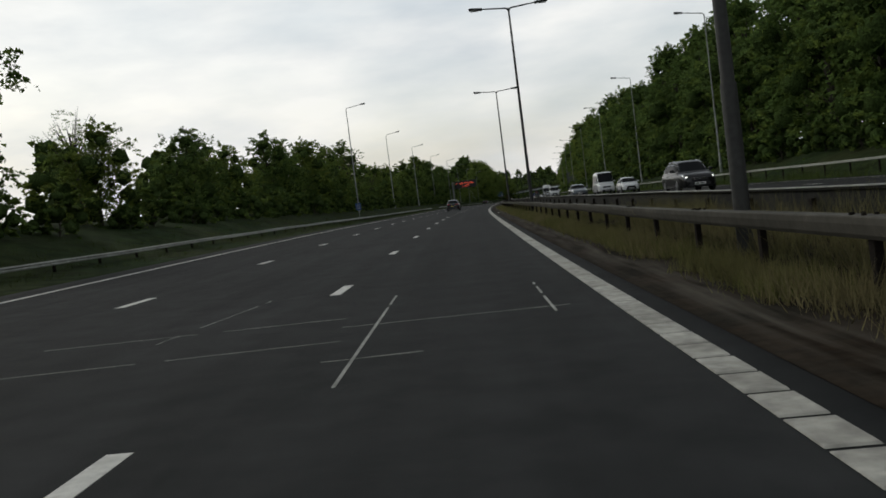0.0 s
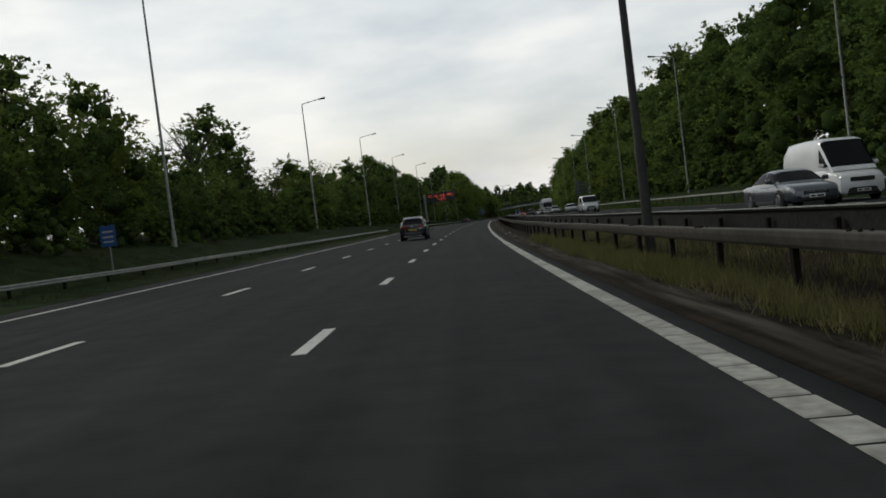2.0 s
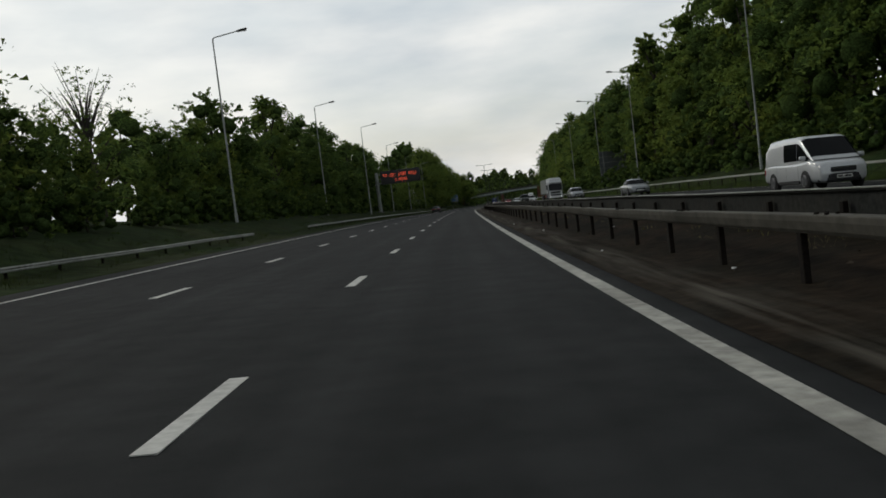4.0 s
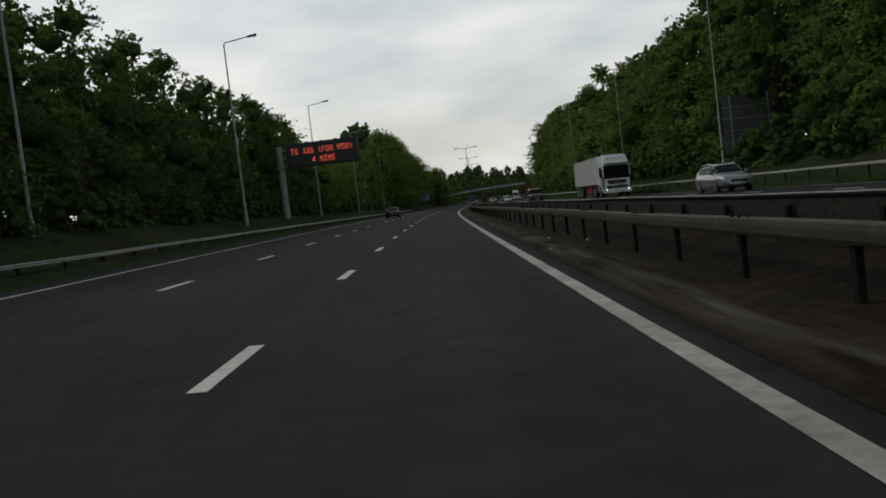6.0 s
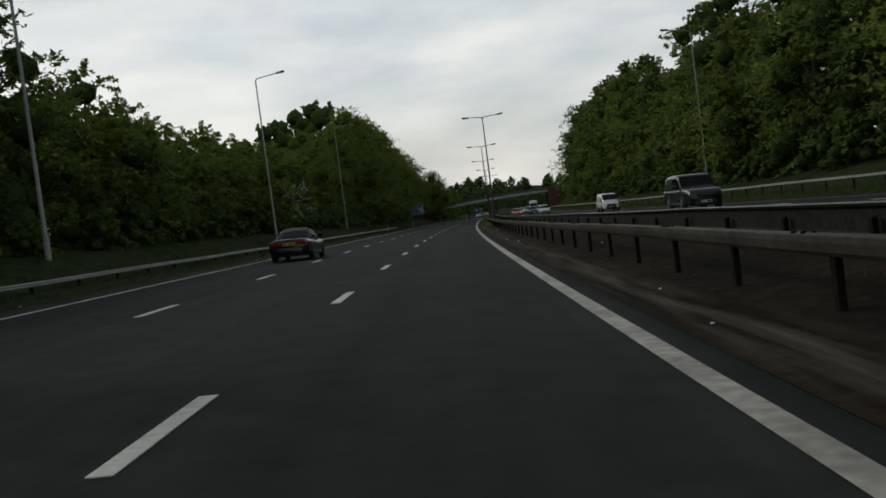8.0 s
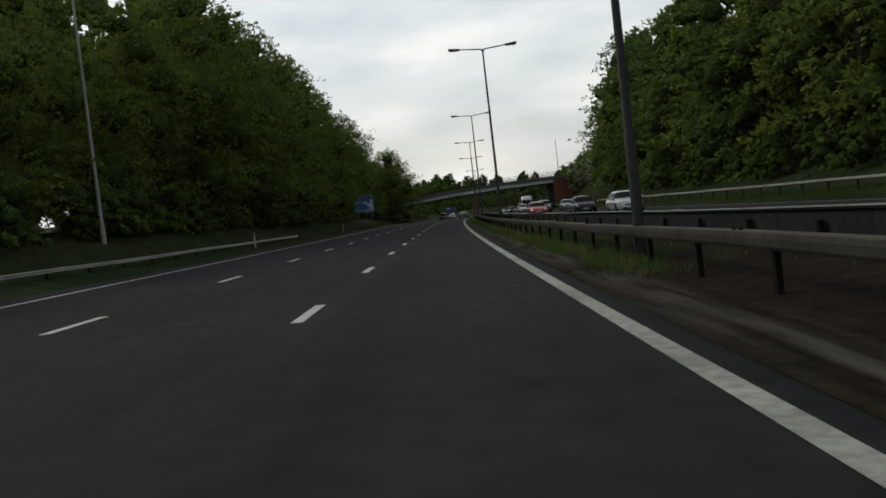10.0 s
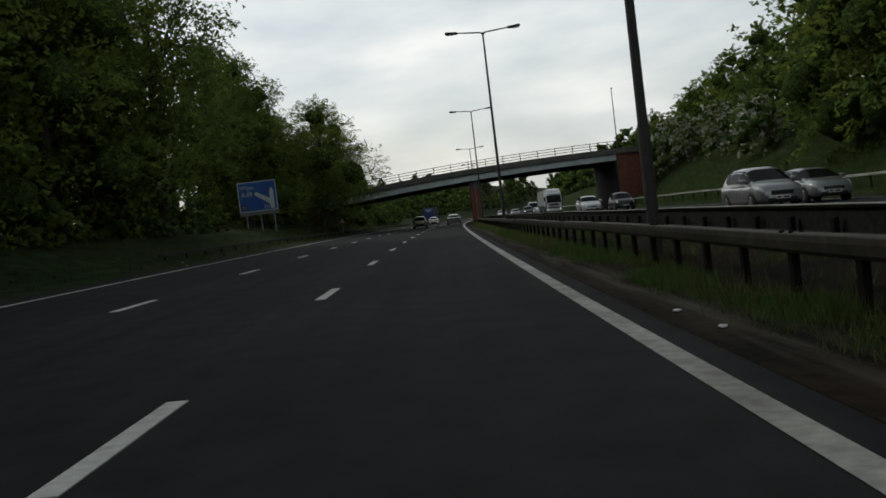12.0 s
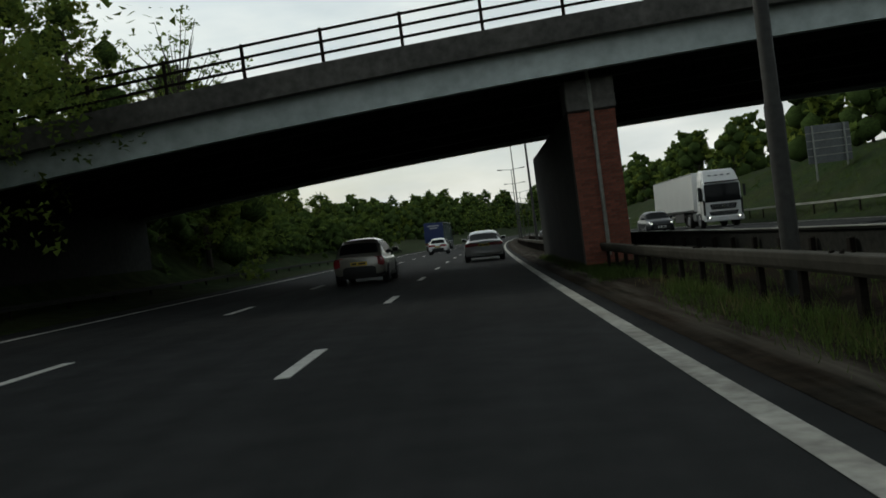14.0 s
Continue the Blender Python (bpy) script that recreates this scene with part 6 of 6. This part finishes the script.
car("off_road_car", oncoming(336.4, 14.0), "dark green boxy off-road car", GREEN, 4.5, 1.85, 1.85, 1.12, 1.1, 0.37, ("hatch",), 2.55, (0.01, 0.05, 0.60, 0.70), ground=0.3, panel="crew")
car("hatchback", oncoming(438.6, 13.0), "dark hatchback car on the oncoming carriageway", DARKGREY, 4.3, 1.78, 1.48, 0.93, 0.9, 0.32, ("hatch",), 2.6, (0.03, 0.14, 0.60, 0.76))
car("hatchback", oncoming(424.8, 13.7), "silver hatchback car with a long sloping windscreen", SILVERW, 4.28, 1.8, 1.5, 0.93, 0.9, 0.33, ("hatch",), 2.6, (0.03, 0.14, 0.58, 0.78), trim_low=False)
car("coupe", oncoming(450.8, 10.4), "bright red coupe with glowing headlamps", RED, 4.4, 1.76, 1.36, 0.86, 0.82, 0.32, ("saloon",), 2.5, (0.12, 0.30, 0.56, 0.72), boot=0.9, lit=True, doors=2, trim_low=False)
car("people_carrier", oncoming(478.4, 13.8), "silver small people carrier with an upright cabin", SILVER, 4.08, 1.7, 1.58, 0.96, 0.95, 0.31, ("hatch",), 2.6, (0.02, 0.10, 0.60, 0.80), trim_low=False)
car("hatchback", oncoming(482, 17.2), "silver hatchback with a steep short bonnet", SILVER, 4.25, 1.76, 1.46, 0.93, 0.9, 0.32, ("hatch",), 2.63, (0.03, 0.18, 0.58, 0.80), trim_low=False)
car("hatchback", oncoming(516.8, 13.6), "pale silver small hatchback", SILVERW, 3.92, 1.68, 1.46, 0.93, 0.9, 0.3, ("hatch",), 2.48, (0.03, 0.14, 0.60, 0.77), trim_low=False)
car("people_carrier", oncoming(521.5, 17.2), "dark grey small people carrier beside a paler hatchback", DARKGREY, 4.0, 1.7, 1.56, 0.96, 0.93, 0.3, ("hatch",), 2.5, (0.02, 0.10, 0.60, 0.80), trim_low=False)
car("hatchback", oncoming(582, 13.5), "dark grey car beyond the bridge", DARKGREY, 4.3, 1.78, 1.48, 0.93, 0.9, 0.32, ("hatch",), 2.6, (0.03, 0.14, 0.60, 0.76), lit=True)
for s, x, c, t in ((640, 13.6, SILVER, "silver"), (668, 10.2, WHITE, "white"), (690, 17.0, BLACK, "black"), (712, 13.5, WHITE, "white"), (735, 10.2, SILVER, "silver"), (770, 13.5, BLACK, "black"), (790, 17, SILVER, "silver")):
    car("hatchback", oncoming(s, x), t + " car far along the oncoming carriageway", c, 4.2, 1.76, 1.48, 0.93, 0.9, 0.32, ("hatch",), 2.55, (0.03, 0.14, 0.60, 0.77), lit=s < 700)


def van(m, label, colour, L, W, H, nose, side_glass=False, lit=False):
    """A van: a tall upright glasshouse, mostly panelled, on a short nose."""
    return car("van", m, label, colour, L, W, H, H * 0.53, H * nose + 0.06, 0.34, ("hatch",), L * 0.62, (0.0, 0.02, 0.70, 0.885), lit=lit, ground=0.24, lamp=(0.86, 0.1, 0.5), panel="crew" if side_glass else "plain", category="van")


van(oncoming(118.5, 17.2), "white high-roofed panel van", WHITE, 5.6, 2.02, 2.65, 0.44)
van(oncoming(180.8, 15.0), "silver-grey crew van with side windows", SILVERW, 4.8, 1.9, 1.97, 0.50, True)
van(oncoming(382.5, 17.2), "small plain white panel van", WHITE, 4.4, 1.8, 1.85, 0.52)
van(oncoming(625, 16.8), "white panel van beyond the bridge", WHITE, 5.5, 1.98, 2.5, 0.46)


def lorry(m, label, cab_paint, box_paint, skirt, trailer=13.4, rear_view=False):
    """An articulated lorry, its front at y = 0, the trailer behind it."""
    e = thing("lorry", m, label, "lorry")
    W, H = 2.5, 3.75
    bm = bmesh.new()
    box(bm, (0, -2.6 - trailer / 2, 1.15 + 1.28), (W, trailer, 2.56), 0.03)
    tr = part("trailer_box", bm, box_paint, e)
    for sx in (-1, 1):
        bm = bmesh.new()
        box(bm, (sx * (W / 2 + 0.004), -2.6 - trailer / 2, 1.2), (0.02, trailer, 0.12))
        part("lower_rail", bm, TRIM, tr)
        bm = bmesh.new()
        box(bm, (sx * (W / 2 + 0.004), -2.6 - trailer / 2, 3.66), (0.02, trailer, 0.07))
        part("upper_rail", bm, SILVER, tr)
        bm = bmesh.new()
        box(bm, (sx * 1.15, -7.6, 0.75), (0.05, 3.0, 0.62), 0.02)
        part("side_guard", bm, skirt, e, "red side guard" if skirt is RED else "")
    bm = bmesh.new()
    box(bm, (0, -2.6 - trailer / 2, 1.02), (1.0, trailer - 0.4, 0.22))
    part("chassis", bm, TRIM, e)
    # cab
    bm = bmesh.new()
    prof = [(0.0, 0.45), (0.03, 1.6), (-0.10, 2.75), (-0.35, 3.1), (-0.75, 3.72), (-1.9, 3.8), (-2.1, 3.4), (-2.1, 0.9), (-1.2, 0.9), (-1.2, 0.45)]
    wide = [1.20 if z < 2.8 else 1.16 if z < 3.2 else 1.02 for y, z in prof]
    a = [bm.verts.new((-q, y, z)) for (y, z), q in zip(prof, wide)]
    b = [bm.verts.new((q, y, z)) for (y, z), q in zip(prof, wide)]
    for i in range(len(prof)):
        bm.faces.new((a[i], a[(i + 1) % len(prof)], b[(i + 1) % len(prof)], b[i]))
    bmesh.ops.contextual_create(bm, geom=a)
    bmesh.ops.contextual_create(bm, geom=b)
    recalc(bm)
    bmesh.ops.bevel(bm, geom=bm.edges[:], offset=0.10, segments=3, affect="EDGES")
    cab = part("cab", bm, cab_paint, e, smooth_angle=35)
    part("windscreen", quad_panel([(1.14, 0.035, 1.62), (-1.14, 0.035, 1.62), (-1.12, -0.115, 2.78), (1.12, -0.115, 2.78)], 0.02, 0.03, 0.02), GLASS, cab, "dark glass")
    bm = bmesh.new()
    box(bm, (0, 0.02, 2.9), (2.1, 0.26, 0.09), 0.03)
    part("sun_visor", bm, TRIM, cab)
    for zz, hh, ww in ((1.33, 0.34, 1.62), (0.9, 0.26, 1.75)):
        bm = bmesh.new()
        vs = box(bm, (0, 0.035, zz), (ww, 0.09, hh), 0.04, segs=2)
        for v in vs:
            v.co.x *= 0.93 + 0.14 * (v.co.z - zz + hh / 2) / hh
        g = part("grille", bm, TRIM, cab, smooth_angle=40)
        for k in range(3):
            bm = bmesh.new()
            box(bm, (0, 0.082, zz + hh * (k - 1) * 0.27), (ww * 0.9, 0.012, 0.02))
            part("grille_bar", bm, SILVER, g)
    for k in range(4):
        bm = bmesh.new()
        box(bm, (-0.6 + 0.4 * k, -0.48, 3.36), (0.2, 0.1, 0.08), 0.02)
        part("roof_lamp", bm, CLEARLAMP, cab)
    for sx in (-1, 1):
        bm = bmesh.new()
        box(bm, (sx * 1.19, -0.06, 1.3), (0.1, 0.22, 1.0), 0.04, segs=2)
        part("corner_deflector", bm, TRIM, cab)
        bm = bmesh.new()
        box(bm, (sx * 1.235, -0.72, 1.45), (0.012, 0.02, 1.7))
        part("door_gap", bm, TRIM, cab)
        bm = bmesh.new()
        box(bm, (sx * 1.24, -1.1, 1.55), (0.04, 0.16, 0.05), 0.01)
        part("door_handle", bm, TRIM, cab)
    bm = bmesh.new()
    lathe(bm, [(0.0, 0.12), (0.02, 0.11)], 18, axis="Z")
    part("badge", bm, CHROME, g).matrix_local = Matrix.Translation((0, 0.085, 1.33)) @ Matrix.Rotation(radians(-90), 4, "X")
    bm = bmesh.new()
    box(bm, (0, 0.03, 0.55), (2.46, 0.2, 0.34), 0.05)
    part("bumper", bm, cab_paint, cab)
    for sx in (-1, 1):
        bm = bmesh.new()
        vs = box(bm, (sx * 0.98, 0.12, 0.66), (0.36, 0.08, 0.22), 0.04, segs=2)
        for v in vs:
            v.co.z += 0.15 * (abs(v.co.x) - 0.98)
        part("headlamp", bm, CLEARLAMP, cab)
        bm = bmesh.new()
        lathe(bm, [(0.0, 0.06), (0.02, 0.05)], 10, axis="Z")
        part("headlamp_beam_lens", bm, HEADLIT, cab, "glowing headlamp").matrix_local = Matrix.Translation((sx * 0.95, 0.155, 0.66)) @ Matrix.Rotation(radians(-90), 4, "X")
        cs = [(sx * 1.225, -1.25, 1.75), (sx * 1.225, -0.18, 1.75), (sx * 1.225, -0.3, 2.6), (sx * 1.225, -1.25, 2.6)]
        part("cab_window", quad_panel(cs if sx > 0 else [cs[1], cs[0], cs[3], cs[2]], 0.02, 0.03, 0.03), GLASS, cab, "dark glass")
        bm = bmesh.new()
        box(bm, (sx * 1.42, -0.12, 2.25), (0.16, 0.12, 0.75), 0.03)
        part("mirror", bm, TRIM, cab)
        bm = bmesh.new()
        box(bm, (sx * 1.1, -2.55, 0.75), (0.3, 0.9, 0.55), 0.06)
        part("fuel_tank", bm, SILVER, e)
        for y in (-1.35, -4.3):
            wheel(e, sx * 1.08, y, 0.5, 0.32, SILVER)
        for y in (-2.6 - trailer + 1.4, -2.6 - trailer + 2.7, -2.6 - trailer + 4.0):
            wheel(e, sx * 1.06, y, 0.5, 0.36, SILVER)
        bm = bmesh.new()
        box(bm, (sx * 0.95, -2.62 - trailer, 0.95), (0.4, 0.06, 0.14), 0.02)
        part("tail_lamp", bm, REDLAMP, e)
    bm = bmesh.new()
    box(bm, (0, -2.62 - trailer, 0.75), (2.3, 0.1, 0.14), 0.02)
    part("rear_bar", bm, STEEL, e)
    for zz in (3.3, 3.0) if rear_view else ():
        bm = bmesh.new()
        box(bm, (0, -2.612 - trailer, zz), (1.5 if zz > 3.1 else 1.0, 0.01, 0.16))
        part("writing_bar", bm, SIGNWHITE, tr)
    return e


lorry(oncoming(294, 17.2), "white articulated lorry with plain box trailer and red side guards", WHITE, WHITE, RED)
lorry(oncoming(579, 17.3), "white articulated lorry with a tall cab and white trailer", WHITE, WHITE, TRIM)
lorry(at(650, -5.6, 0, lean=True), "articulated lorry with a dark blue box trailer", BLUE, BLUE, TRIM, rear_view=True)

# ---- litter, scuffs and chalked lines on the road ----
def scuff(points, width, label):
    verts, faces = [], []
    for (s0, x0), (s1, x1) in zip(points, points[1:]):
        d = Vector((x1 - x0, s1 - s0, 0)).normalized()
        n = Vector((-d.y, d.x, 0)) * width / 2
        k = max(2, int(math.hypot(x1 - x0, s1 - s0) / 0.25))
        for j in range(k):
            if rt.random() < 0.1:
                continue
            u0, u1 = j / k, (j + 1.0) / k
            i = len(verts)
            for u, sg in ((u0, 1), (u1, 1), (u1, -1), (u0, -1)):
                verts.append(P(s0 + (s1 - s0) * u + sg * n.y, x0 + (x1 - x0) * u + sg * n.x, 0.005))
            faces.append((i, i + 1, i + 2, i + 3) if n.x < 0 else (i + 3, i + 2, i + 1, i))
    mesh_part("surface_scuff", verts, faces, CHALK, road, label)


for o, w, x in ((15.5, 0.03, 0.93), (424.8, 0.02, 1.02)):
    scuff([(o + (5.6 if o < 100 else 6.5), x + 0.02), (o + (11.1 if o < 100 else 9.9), x)], w, "pale chalky survey line")
    scuff([(o + 8.5, 0.6), (o + 8.7, 2.9)], w * 0.7, "pale chalky survey line")
    scuff([(o + 8.3, 2.72), (o + 11.2, 2.72)], w, "pale chalky survey line")
scuff([(22.1, 0.7), (22.2, 1.5)], 0.02, "pale chalky survey line")
scuff([(24.3, -2.6), (24.7, 0.55)], 0.02, "pale chalky survey line")
scuff([(22.6, -3.1), (23.1, 0.7)], 0.02, "pale chalky survey line")
scuff([(24.0, -1.3), (27.4, -0.9)], 0.016, "pale chalky survey line")
for k in range(46):
    s, x = rt.uniform(20, 540), rt.choice([rt.uniform(3.9, 6.4), rt.uniform(3.9, 6.4), rt.uniform(-9.6, -8.2), rt.uniform(3.95, 4.6)])
    bm = bmesh.new()
    o = bmesh.ops.create_icosphere(bm, subdivisions=1, radius=0.022 + 0.025 * rt.random())
    for v in o["verts"]:
        v.co = Vector((v.co.x * rt.uniform(0.6, 1.3), v.co.y * rt.uniform(0.6, 1.4), v.co.z * 0.45))
    lt = part("litter", bm, LITTER)
    lt.matrix_world = at(s, x, (ground_z(s, x) if abs(x - 5) < 1.6 or x < -9.05 else 0.0) + 0.03, rt.uniform(0, 360))
    tagged(lt, "crumpled pale scrap of litter beside the road", "litter", "roadside litter")


def debris(count, seed):
    """Clods, twigs and dead leaves scattered over the bare earth between the barriers."""
    rng = np.random.default_rng(seed)
    verts, faces = [], []
    for _ in range(count):
        s, x = rng.uniform(118, 385), rng.uniform(4.7, 6.9)
        c, r = P(s, x, ground_z(s, x) + 0.02), 0.008 + 0.026 * rng.random() ** 3
        i = len(verts)
        for d in ((1, 0, 0), (0, 1, 0), (-1, 0, 0), (0, -1, 0), (0, 0, 1), (0, 0, -1)):
            verts.append(c + Vector([d[k] * r * rng.uniform(0.5, 1.5) * (1.0, 1.6, 0.7)[k] for k in range(3)]))
        faces += [(i + a, i + (a + 1) % 4, i + 4) for a in range(4)] + [(i + (a + 1) % 4, i + a, i + 5) for a in range(4)]
    tagged(mesh_part("median_debris", verts, faces, SOIL), "brown clods and dead leaves on the bare median earth", "debris", kind="stuff")


debris(1800, 12)
